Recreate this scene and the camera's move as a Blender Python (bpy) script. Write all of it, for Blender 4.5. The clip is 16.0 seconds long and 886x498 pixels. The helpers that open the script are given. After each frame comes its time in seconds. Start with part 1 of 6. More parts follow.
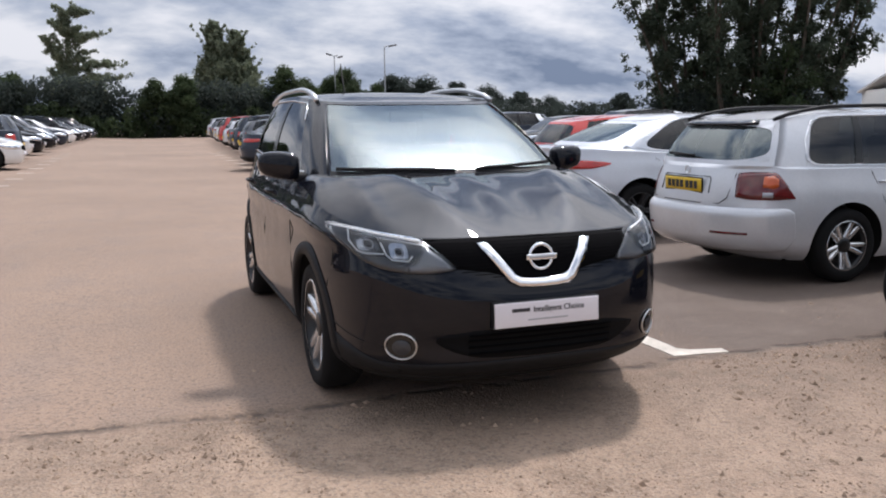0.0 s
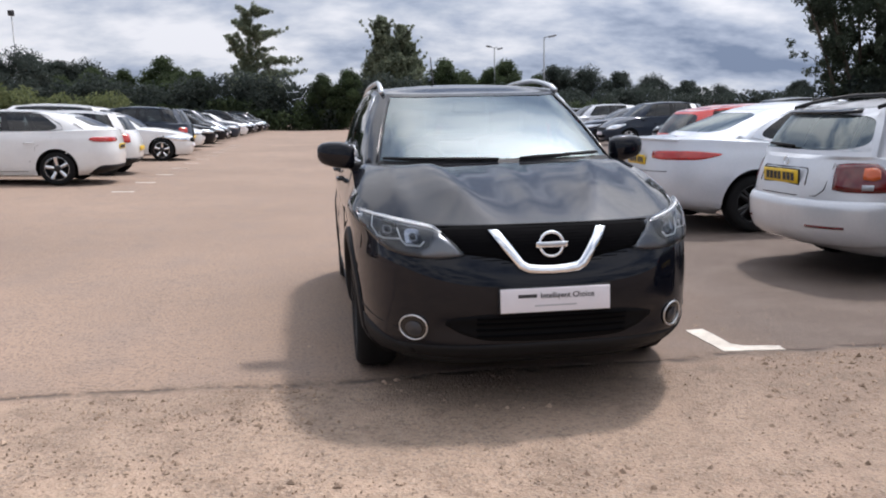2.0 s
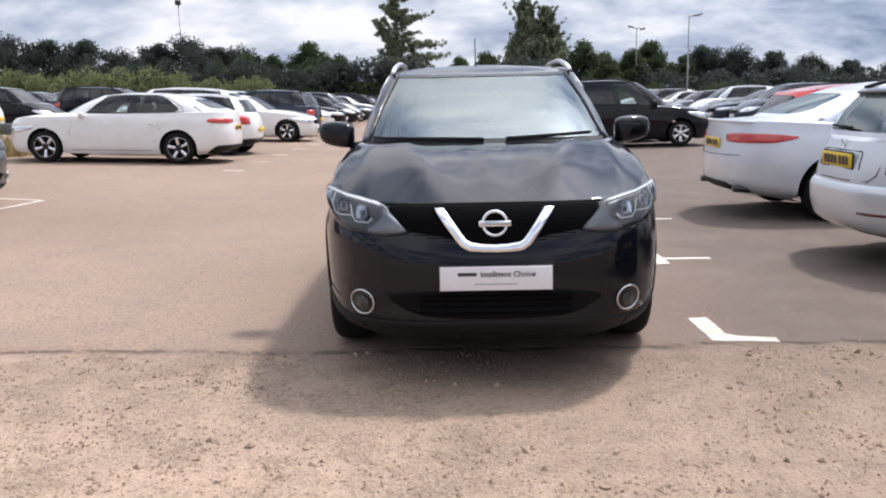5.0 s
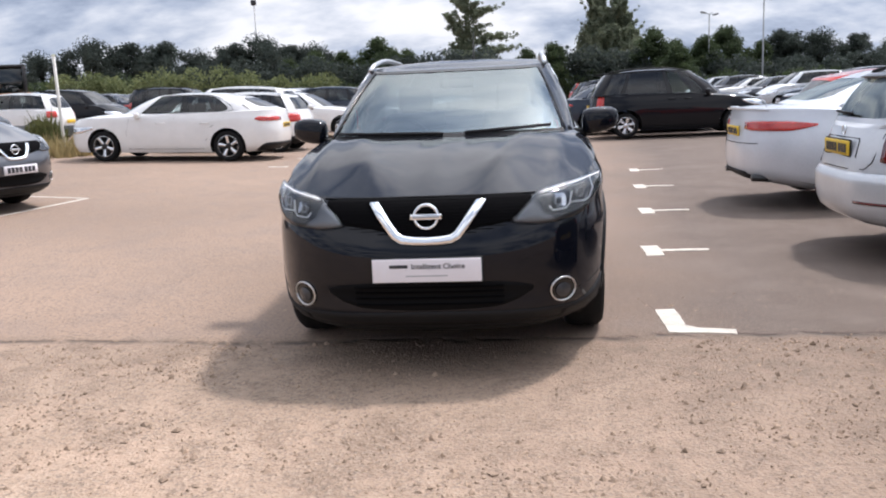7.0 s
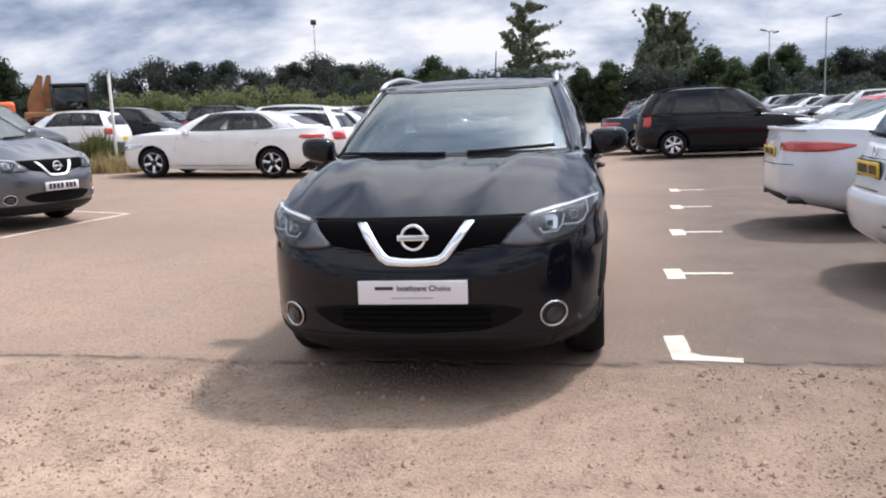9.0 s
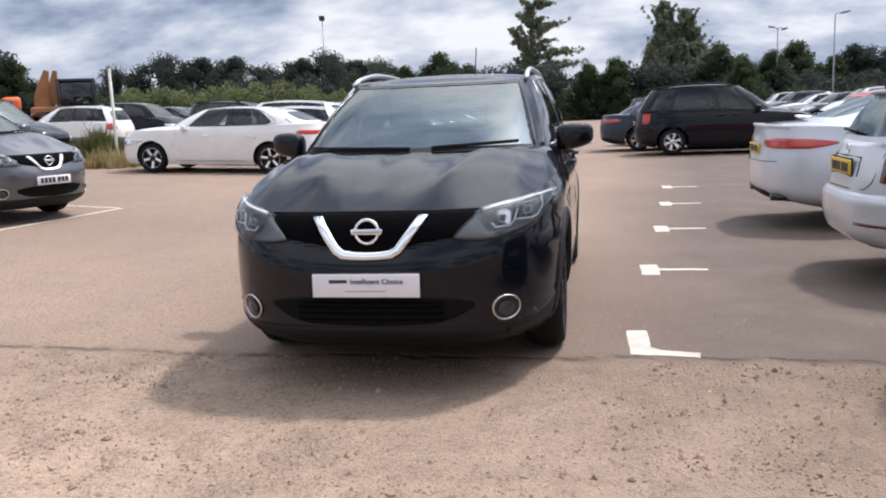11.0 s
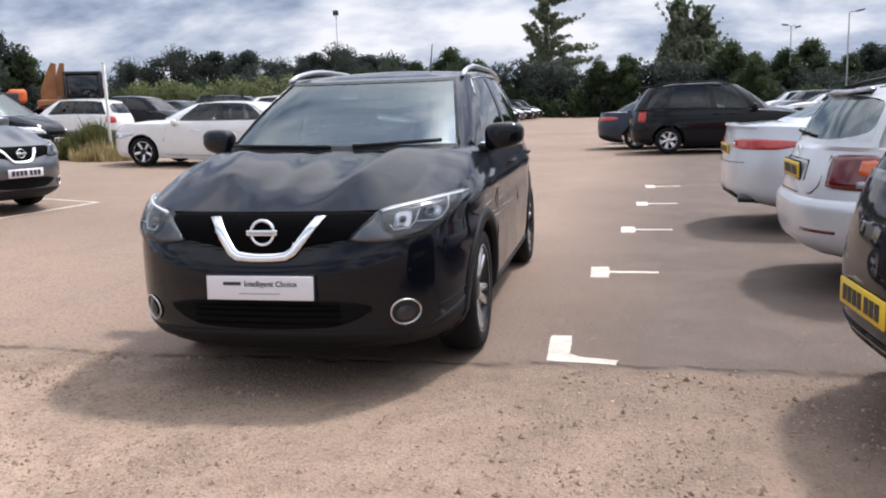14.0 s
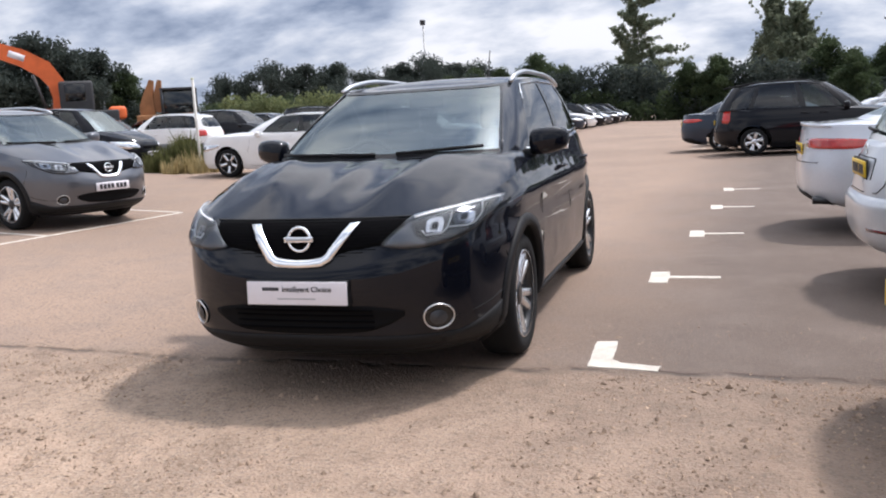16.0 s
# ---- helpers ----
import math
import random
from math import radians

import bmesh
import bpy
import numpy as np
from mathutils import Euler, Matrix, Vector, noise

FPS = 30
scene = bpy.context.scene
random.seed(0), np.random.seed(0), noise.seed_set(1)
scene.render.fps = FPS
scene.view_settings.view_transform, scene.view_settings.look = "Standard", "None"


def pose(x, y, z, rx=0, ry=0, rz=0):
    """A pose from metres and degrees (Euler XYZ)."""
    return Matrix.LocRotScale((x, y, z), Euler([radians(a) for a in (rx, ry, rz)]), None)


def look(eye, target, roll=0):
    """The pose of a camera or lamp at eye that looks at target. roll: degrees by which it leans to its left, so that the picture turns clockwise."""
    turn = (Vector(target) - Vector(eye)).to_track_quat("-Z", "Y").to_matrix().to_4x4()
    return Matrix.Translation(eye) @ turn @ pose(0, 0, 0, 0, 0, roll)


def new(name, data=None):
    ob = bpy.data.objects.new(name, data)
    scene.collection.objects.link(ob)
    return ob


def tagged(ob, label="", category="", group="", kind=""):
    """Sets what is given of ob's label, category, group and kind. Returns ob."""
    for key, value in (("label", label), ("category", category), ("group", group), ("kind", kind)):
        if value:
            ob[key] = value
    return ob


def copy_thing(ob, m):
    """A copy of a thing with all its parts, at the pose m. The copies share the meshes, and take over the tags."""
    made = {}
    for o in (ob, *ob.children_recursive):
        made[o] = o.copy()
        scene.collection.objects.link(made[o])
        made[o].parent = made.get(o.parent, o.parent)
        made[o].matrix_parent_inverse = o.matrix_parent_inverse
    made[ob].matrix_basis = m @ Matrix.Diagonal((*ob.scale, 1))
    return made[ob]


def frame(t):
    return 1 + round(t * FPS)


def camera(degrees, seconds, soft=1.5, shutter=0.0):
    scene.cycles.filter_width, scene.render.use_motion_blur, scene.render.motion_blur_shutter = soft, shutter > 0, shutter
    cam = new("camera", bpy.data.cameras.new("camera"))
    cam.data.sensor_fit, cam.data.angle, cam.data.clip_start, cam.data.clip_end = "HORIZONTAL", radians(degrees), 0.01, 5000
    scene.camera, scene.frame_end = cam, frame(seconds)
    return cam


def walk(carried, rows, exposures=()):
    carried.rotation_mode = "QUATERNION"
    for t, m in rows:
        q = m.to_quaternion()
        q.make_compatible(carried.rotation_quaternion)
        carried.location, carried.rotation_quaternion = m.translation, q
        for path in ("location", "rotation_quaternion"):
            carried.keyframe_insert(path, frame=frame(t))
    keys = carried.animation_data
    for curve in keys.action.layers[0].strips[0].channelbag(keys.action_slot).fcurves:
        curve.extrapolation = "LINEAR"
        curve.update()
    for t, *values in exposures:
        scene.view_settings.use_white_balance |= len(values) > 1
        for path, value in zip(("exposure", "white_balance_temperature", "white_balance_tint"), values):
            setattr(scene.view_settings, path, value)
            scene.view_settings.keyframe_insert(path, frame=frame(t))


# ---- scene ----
cam = camera(55.3, 16.0, soft=2.0)
PATH = [
    (0, (-1.721, -3.454, 1.427), (-1.053, -1.594, 1.121), -0.6),
    (0.5, (-1.609, -3.469, 1.41), (-1.064, -1.571, 1.093), -3.2),
    (1, (-1.419, -3.51, 1.443), (-0.895, -1.618, 1.059), -1.7),
    (1.5, (-1.26, -3.633, 1.43), (-0.841, -1.699, 1.14), -3.7),
    (2, (-1.092, -3.782, 1.415), (-0.796, -1.83, 1.095), -1.1),
    (2.5, (-0.936, -3.807, 1.395), (-0.706, -1.841, 1.103), -3.1),
    (3, (-0.773, -3.841, 1.396), (-0.698, -1.872, 1.052), -0.9),
    (3.5, (-0.66, -3.831, 1.407), (-0.608, -1.861, 1.067), -2.8),
    (3.7, (-0.598, -3.847, 1.404), (-0.545, -1.876, 1.065), -3.2),
    (5.8, (0.101, -3.921, 1.374), (-0.008, -1.959, 0.998), -1.0),
    (6, (0.174, -3.91, 1.375), (0.082, -1.949, 0.994), -2.4),
    (6.5, (0.384, -3.928, 1.375), (0.264, -1.968, 0.993), -3.2),
    (7, (0.511, -3.969, 1.373), (0.291, -2.015, 1.011), -2.6),
    (7.5, (0.557, -3.984, 1.376), (0.269, -2.032, 1.051), -3.9),
    (8, (0.601, -3.955, 1.373), (0.337, -1.998, 1.059), -3.1),
    (8.2, (0.652, -3.931, 1.363), (0.357, -1.977, 1.055), -3.4),
    (10.3, (1.015, -3.805, 1.375), (0.639, -1.868, 1.045), -1.9),
    (10.5, (1.047, -3.845, 1.356), (0.672, -1.907, 1.034), -1.9),
    (11, (1.087, -3.853, 1.352), (0.718, -1.914, 1.029), -2.3),
    (11.5, (1.136, -3.862, 1.351), (0.794, -1.917, 1.032), -2.2),
    (12, (1.197, -3.868, 1.343), (0.927, -1.909, 1.038), -1.6),
    (12.5, (1.263, -3.84, 1.342), (1.044, -1.877, 1.028), -2.1),
    (13, (1.377, -3.759, 1.348), (1.14, -1.802, 1.009), -2.1),
    (13.5, (1.496, -3.685, 1.343), (1.155, -1.744, 1.004), -1.1),
    (14, (1.597, -3.643, 1.349), (1.196, -1.712, 1.017), -1.8),
    (14.5, (1.744, -3.632, 1.343), (1.243, -1.728, 0.993), -0.7),
    (15, (1.821, -3.62, 1.335), (1.281, -1.724, 1.0), -1.0),
    (15.5, (1.865, -3.623, 1.334), (1.29, -1.735, 1.009), -2.2),
    (16, (1.861, -3.603, 1.334), (1.256, -1.721, 1.027), -3.2),
]
walk(cam, [(t, look(eye, target, roll)) for t, eye, target, roll in PATH], [(0.0, -0.36, 6130, 14), (1.0, -0.18, 6130, 14), (2.0, -0.29, 6130, 14), (3.7, -0.18, 6130, 14), (6.5, -0.04, 6130, 14), (10.3, -0.13, 6130, 14), (12.5, -0.15, 6130, 14), (14.5, -0.10, 6130, 14), (16.0, -0.08, 6130, 14)])
SUN_DIR = (0.42, 0.46, 1.0)

w = bpy.data.worlds.new("world")
scene.world = w
w.use_nodes = True
nt = w.node_tree
nt.nodes.clear()


def wn(kind, **kw):
    n = nt.nodes.new(kind)
    for k, v in kw.items():
        n.inputs[k].default_value = v
    return n


tc = wn("ShaderNodeTexCoord")
sep = wn("ShaderNodeSeparateXYZ")
nt.links.new(tc.outputs["Generated"], sep.inputs[0])
up = wn("ShaderNodeMath")
up.operation = "MAXIMUM"
nt.links.new(sep.outputs[2], up.inputs[0])
up.inputs[1].default_value = 0.0
hz = wn("ShaderNodeMath")
hz.operation = "ADD"
nt.links.new(up.outputs[0], hz.inputs[0])
hz.inputs[1].default_value = 0.38
ux = wn("ShaderNodeMath")
ux.operation = "DIVIDE"
uy = wn("ShaderNodeMath")
uy.operation = "DIVIDE"
nt.links.new(sep.outputs[0], ux.inputs[0])
nt.links.new(hz.outputs[0], ux.inputs[1])
nt.links.new(sep.outputs[1], uy.inputs[0])
nt.links.new(hz.outputs[0], uy.inputs[1])
plane = wn("ShaderNodeCombineXYZ")
nt.links.new(ux.outputs[0], plane.inputs[0])
nt.links.new(uy.outputs[0], plane.inputs[1])
shift = wn("ShaderNodeMapping")
shift.inputs["Location"].default_value = (3.1, 1.7, 0)
shift.inputs["Scale"].default_value = (0.75, 1.0, 1)
nt.links.new(plane.outputs[0], shift.inputs[0])
cl = wn("ShaderNodeTexNoise", Scale=2.5, Detail=9.0, Roughness=0.56, Distortion=0.05)
nt.links.new(shift.outputs[0], cl.inputs["Vector"])
ramp = wn("ShaderNodeValToRGB")
# the cover thins overhead
thin_up = wn("ShaderNodeMath")
thin_up.operation = "MULTIPLY_ADD"
nt.links.new(up.outputs[0], thin_up.inputs[0])
thin_up.inputs[1].default_value = 0.09
nt.links.new(cl.outputs[0], thin_up.inputs[2])
nt.links.new(thin_up.outputs[0], ramp.inputs[0])
el = ramp.color_ramp.elements
el[0].position, el[0].color = 0.41, (0.25, 0.31, 0.42, 1)
el[1].position, el[1].color = 0.63, (1.0, 1.0, 1.0, 1)
e = el.new(0.49)
e.color = (0.50, 0.56, 0.66, 1)
e = el.new(0.565)
e.color = (0.78, 0.81, 0.85, 1)
sky = wn("ShaderNodeTexSky")
sky.sky_type, sky.sun_disc = "NISHITA", False
sky.sun_elevation = math.atan2(SUN_DIR[2], math.hypot(SUN_DIR[0], SUN_DIR[1]))
sky.sun_rotation = math.atan2(SUN_DIR[0], SUN_DIR[1])
bg_sky = wn("ShaderNodeBackground", Strength=0.08)
nt.links.new(sky.outputs[0], bg_sky.inputs[0])
bg_cloud = wn("ShaderNodeBackground", Strength=0.95)
nt.links.new(ramp.outputs[0], bg_cloud.inputs[0])
# thin cloud is brightest towards the sun
sun_n = Vector(SUN_DIR).normalized()
toward = wn("ShaderNodeVectorMath")
toward.operation = "DOT_PRODUCT"
nt.links.new(tc.outputs["Generated"], toward.inputs[0])
toward.inputs[1].default_value = sun_n
glow = None
for op, val, src in (("MAXIMUM", 0.0, toward.outputs["Value"]), ("POWER", 6.0, None), ("MULTIPLY_ADD", 2.2, None)):
    g = wn("ShaderNodeMath")
    g.operation = op
    nt.links.new(src or glow, g.inputs[0])
    g.inputs[1].default_value = val
    g.inputs[2].default_value = 1.0
    glow = g.outputs[0]
# with a close halo where it shines through
halo = toward.outputs["Value"]
for op, val in (("MAXIMUM", 0.0), ("POWER", 45.0), ("MULTIPLY", 3.0)):
    g = wn("ShaderNodeMath")
    g.operation = op
    nt.links.new(halo, g.inputs[0])
    g.inputs[1].default_value = val
    halo = g.outputs[0]
g = wn("ShaderNodeMath")
nt.links.new(glow, g.inputs[0])
nt.links.new(halo, g.inputs[1])
glow = g.outputs[0]
# and the vault overhead is brighter than the rim
vault = wn("ShaderNodeMath")
vault.operation = "MULTIPLY_ADD"
nt.links.new(up.outputs[0], vault.inputs[0])
vault.inputs[1].default_value = 0.45
nt.links.new(glow, vault.inputs[2])
nt.links.new(vault.outputs[0], bg_cloud.inputs["Strength"])
cover = wn("ShaderNodeTexNoise", Scale=0.7, Detail=6.0, Roughness=0.6)
nt.links.new(shift.outputs[0], cover.inputs["Vector"])
cramp = wn("ShaderNodeMapRange")
nt.links.new(cover.outputs[0], cramp.inputs[0])
cramp.inputs[1].default_value, cramp.inputs[2].default_value = 0.26, 0.40
cramp.inputs[3].default_value, cramp.inputs[4].default_value = 0.55, 1.0
mixw = wn("ShaderNodeMixShader")
nt.links.new(cramp.outputs[0], mixw.inputs[0])
nt.links.new(bg_sky.outputs[0], mixw.inputs[1])
nt.links.new(bg_cloud.outputs[0], mixw.inputs[2])
wout = wn("ShaderNodeOutputWorld")
nt.links.new(mixw.outputs[0], wout.inputs[0])

sun = new("sun", bpy.data.lights.new("sun", "SUN"))
sun.data.energy, sun.data.angle, sun.data.color = 3.5, radians(4.5), (1.0, 0.92, 0.83)
sun.matrix_world = look([c * 40 for c in SUN_DIR], (0, 0, 0))

# ---- materials ----


def material(name, color, rough=0.5, metal=0.0, coat=0.0, vary=0.15, scale=6.0, bump=0.0, bump_scale=80.0, dark=None, rand=0.0):
    """A principled surface whose colour wanders at two scales, with fine relief."""
    m = bpy.data.materials.new(name)
    m.use_nodes = True
    t = m.node_tree
    b = t.nodes["Principled BSDF"]
    b.inputs["Roughness"].default_value = rough
    b.inputs["Metallic"].default_value = metal
    b.inputs["Coat Weight"].default_value = coat
    b.inputs["Coat Roughness"].default_value = 0.03
    co = t.nodes.new("ShaderNodeTexCoord")
    n1 = t.nodes.new("ShaderNodeTexNoise")
    n1.inputs["Scale"].default_value, n1.inputs["Detail"].default_value = scale, 6
    n2 = t.nodes.new("ShaderNodeTexNoise")
    n2.inputs["Scale"].default_value, n2.inputs["Detail"].default_value = scale * 14, 3
    t.links.new(co.outputs["Object"], n1.inputs["Vector"])
    t.links.new(co.outputs["Object"], n2.inputs["Vector"])
    add = t.nodes.new("ShaderNodeMath")
    add.operation = "MULTIPLY_ADD"
    t.links.new(n2.outputs[0], add.inputs[0])
    add.inputs[1].default_value = 0.5
    t.links.new(n1.outputs[0], add.inputs[2])
    r = t.nodes.new("ShaderNodeMapRange")
    t.links.new(add.outputs[0], r.inputs[0])
    r.inputs[1].default_value, r.inputs[2].default_value = 0.5, 1.0
    mix = t.nodes.new("ShaderNodeMix")
    mix.data_type = "RGBA"
    t.links.new(r.outputs[0], mix.inputs[0])
    lo = dark or tuple(c * (1 - vary) for c in color)
    mix.inputs[6].default_value = (*lo, 1)
    mix.inputs[7].default_value = (*[min(1, c * (1 + vary)) for c in color], 1)
    out = mix.outputs[2]
    if rand:
        oi = t.nodes.new("ShaderNodeObjectInfo")
        hsv = t.nodes.new("ShaderNodeHueSaturation")
        mr = t.nodes.new("ShaderNodeMapRange")
        t.links.new(oi.outputs["Random"], mr.inputs[0])
        mr.inputs[3].default_value, mr.inputs[4].default_value = 1 - rand, 1 + rand
        t.links.new(mr.outputs[0], hsv.inputs["Value"])
        t.links.new(out, hsv.inputs["Color"])
        out = hsv.outputs[0]
    t.links.new(out, b.inputs["Base Color"])
    if bump:
        n3 = t.nodes.new("ShaderNodeTexNoise")
        n3.inputs["Scale"].default_value, n3.inputs["Detail"].default_value = bump_scale, 4
        t.links.new(co.outputs["Object"], n3.inputs["Vector"])
        bp = t.nodes.new("ShaderNodeBump")
        bp.inputs["Strength"].default_value, bp.inputs["Distance"].default_value = bump, 0.01
        t.links.new(n3.outputs[0], bp.inputs["Height"])
        t.links.new(bp.outputs[0], b.inputs["Normal"])
    return m


def paint(name, color, metal=0.0, rough=0.35, spec=0.5):
    m = material(name, color, rough, metal, 1.0, 0.06, 3.0)
    m.node_tree.nodes["Principled BSDF"].inputs["Specular IOR Level"].default_value = spec
    m.node_tree.nodes["Principled BSDF"].inputs["Coat Roughness"].default_value = 0.015
    m.node_tree.nodes["Principled BSDF"].inputs["Coat IOR"].default_value = 1.38
    return m


def glass_material(name, tint, rough=0.01, ior=1.55, sheen=(1, 1, 1)):
    m = bpy.data.materials.new(name)
    m.use_nodes = True
    t = m.node_tree
    t.nodes.clear()
    tr = t.nodes.new("ShaderNodeBsdfTransparent")
    tr.inputs[0].default_value = (*tint, 1)
    gl = t.nodes.new("ShaderNodeBsdfGlossy")
    gl.inputs["Roughness"].default_value = rough
    gl.inputs["Color"].default_value = (*sheen, 1)
    fr = t.nodes.new("ShaderNodeFresnel")
    fr.inputs[0].default_value = ior
    mx = t.nodes.new("ShaderNodeMixShader")
    t.links.new(fr.outputs[0], mx.inputs[0])
    t.links.new(tr.outputs[0], mx.inputs[1])
    t.links.new(gl.outputs[0], mx.inputs[2])
    o = t.nodes.new("ShaderNodeOutputMaterial")
    t.links.new(mx.outputs[0], o.inputs[0])
    return m


BLACK_PAINT = paint("black_paint", (0.003, 0.004, 0.008), 0.0, 0.5, 0.03)
# faint waves in the lacquer
_t = BLACK_PAINT.node_tree
_t.nodes["Principled BSDF"].inputs["Coat IOR"].default_value = 1.38
_co, _n, _b = _t.nodes.new("ShaderNodeTexCoord"), _t.nodes.new("ShaderNodeTexNoise"), _t.nodes.new("ShaderNodeBump")
_n.inputs["Scale"].default_value, _n.inputs["Detail"].default_value = 2.6, 1.0
_b.inputs["Strength"].default_value, _b.inputs["Distance"].default_value = 1.0, 0.006
_t.links.new(_co.outputs["Object"], _n.inputs["Vector"])
_t.links.new(_n.outputs[0], _b.inputs["Height"])
_t.links.new(_b.outputs[0], _t.nodes["Principled BSDF"].inputs["Coat Normal"])
GREY_PAINT = paint("grey_paint", (0.13, 0.135, 0.15), 0.7, 0.3)
WHITE_PAINT = paint("white_paint", (0.80, 0.80, 0.79))
SILVER_PAINT = paint("silver_paint", (0.70, 0.72, 0.75), 0.25, 0.38)
PALE_PAINT = paint("pale_paint", (0.66, 0.69, 0.74), 0.3, 0.38)
RED_PAINT = paint("red_paint", (0.55, 0.03, 0.02))
NAVY_PAINT = paint("navy_paint", (0.022, 0.032, 0.052), 0.0, 0.5, 0.2)
DARK_PAINT = paint("dark_paint", (0.006, 0.0065, 0.009), 0.0, 0.5, 0.05)
DARK_PAINT.node_tree.nodes["Principled BSDF"].inputs["Coat IOR"].default_value = 1.34
PLASTIC = material("black_plastic", (0.010, 0.010, 0.011), 0.6, bump=0.15, bump_scale=300)
PLASTIC.node_tree.nodes["Principled BSDF"].inputs["Specular IOR Level"].default_value = 0.25
TRIM = material("gloss_trim", (0.01, 0.01, 0.01), 0.2)
MESH = material("grille_mesh", (0.0025, 0.0025, 0.003), 0.9)
MESH.node_tree.nodes["Principled BSDF"].inputs["Specular IOR Level"].default_value = 0.06
INTAKE = material("intake_mesh", (0.005, 0.005, 0.0055), 0.8)
INTAKE.node_tree.nodes["Principled BSDF"].inputs["Specular IOR Level"].default_value = 0.12
RUBBER = material("tyre_rubber", (0.009, 0.009, 0.0095), 0.85, bump=0.3, bump_scale=120)
RUBBER.node_tree.nodes["Principled BSDF"].inputs["Specular IOR Level"].default_value = 0.25
CHROME = material("chrome", (0.85, 0.86, 0.87), 0.08, 1.0, vary=0.03)
SATIN = material("satin_silver", (0.72, 0.73, 0.74), 0.28, 1.0, vary=0.05)
RIM = material("alloy", (0.78, 0.79, 0.80), 0.25, 0.9, vary=0.08)
RIM_DARK = material("alloy_black", (0.012, 0.012, 0.013), 0.3)
CABIN = material("cabin_trim", (0.03, 0.03, 0.032), 0.8, bump=0.2)
# lighter copy of the trim: sunlight on the dashboard put into its colour
CABIN_SUNLIT = material("cabin_sunlit", (0.16, 0.16, 0.165), 0.8, bump=0.2)
WINDSCREEN = glass_material("windscreen_glass", (0.76, 0.87, 0.86), 0.012, 2.65, (0.92, 1.0, 0.99))
TINTED = glass_material("tinted_glass", (0.16, 0.18, 0.18), 0.01, 1.62)
CLEAR = glass_material("clear_glass", (0.72, 0.78, 0.76), 0.01, 1.6)
LENS = glass_material("lens_glass", (0.9, 0.92, 0.94), 0.02, 1.5)
REFLECTOR = material("lamp_reflector", (0.8, 0.82, 0.85), 0.16, 0.9)
LAMP_GREY = material("lamp_grey", (0.42, 0.43, 0.46), 0.3, 0.4)
LAMP_CHROME = material("lamp_chrome", (0.42, 0.43, 0.46), 0.12, 1.0)
LAMP_SMOKE = material("lamp_smoke", (0.17, 0.175, 0.19), 0.25, 0.3)
HOUSING = material("lamp_housing", (0.035, 0.036, 0.04), 0.25)
LAMP_WHITE = material("lamp_white", (0.85, 0.87, 0.9), 0.2)
RED_LENS = material("red_lens", (0.50, 0.03, 0.02), 0.12, coat=1.0, vary=0.3, scale=12)
DEEP_RED = material("deep_red_lens", (0.13, 0.006, 0.006), 0.12, coat=1.0, vary=0.4, scale=14)
AMBER_LENS = material("amber_lens", (0.62, 0.11, 0.02), 0.12, coat=1.0, vary=0.2, scale=12)
CARD = material("white_card", (0.74, 0.71, 0.74), 0.45, vary=0.03)
YELLOW_CARD = material("yellow_card", (0.78, 0.52, 0.03), 0.4, vary=0.06)
INK = material("black_ink", (0.03, 0.03, 0.035), 0.5)
SHUT = material("shut_gap", (0.004, 0.004, 0.004), 0.9)
METAL = material("galvanised", (0.24, 0.245, 0.25), 0.5, 0.7, bump=0.1)

# ---- mesh helpers ----


def mono(keys):
    """A smooth curve through keys that does not overshoot."""
    xs = [k[0] for k in keys]
    ys = [k[1] for k in keys]
    n = len(xs)
    d = [(ys[i + 1] - ys[i]) / (xs[i + 1] - xs[i]) for i in range(n - 1)]
    m = [d[0]] + [0 if d[i - 1] * d[i] <= 0 else 2 * d[i - 1] * d[i] / (d[i - 1] + d[i]) for i in range(1, n - 1)] + [d[-1]]

    def f(x):
        if x <= xs[0]:
            return ys[0]
        if x >= xs[-1]:
            return ys[-1]
        i = 0
        while x > xs[i + 1]:
            i += 1
        h = xs[i + 1] - xs[i]
        t = (x - xs[i]) / h
        return (ys[i] * (1 + 2 * t) * (1 - t) ** 2 + h * m[i] * t * (1 - t) ** 2
                + ys[i + 1] * t * t * (3 - 2 * t) + h * m[i + 1] * t * t * (t - 1))
    return f


def lerp(a, b, t):
    return a + (b - a) * t


def span(a, b, n):
    return [a + (b - a) * i / (n - 1) for i in range(n)]


def part(name, bm, mat, parent=None, label="", smooth=True):
    """Link a bmesh as one mesh object under a thing or a part."""
    me = bpy.data.meshes.new(name)
    bmesh.ops.recalc_face_normals(bm, faces=bm.faces)
    bm.to_mesh(me)
    bm.free()
    me.materials.append(mat)
    if smooth:
        me.shade_smooth()
    ob = new(name, me)
    if parent is not None:
        ob.parent = parent
    if label:
        ob["label"] = label
    return ob


def thing(name, label, category, group=""):
    return tagged(new(name), label, category, group)


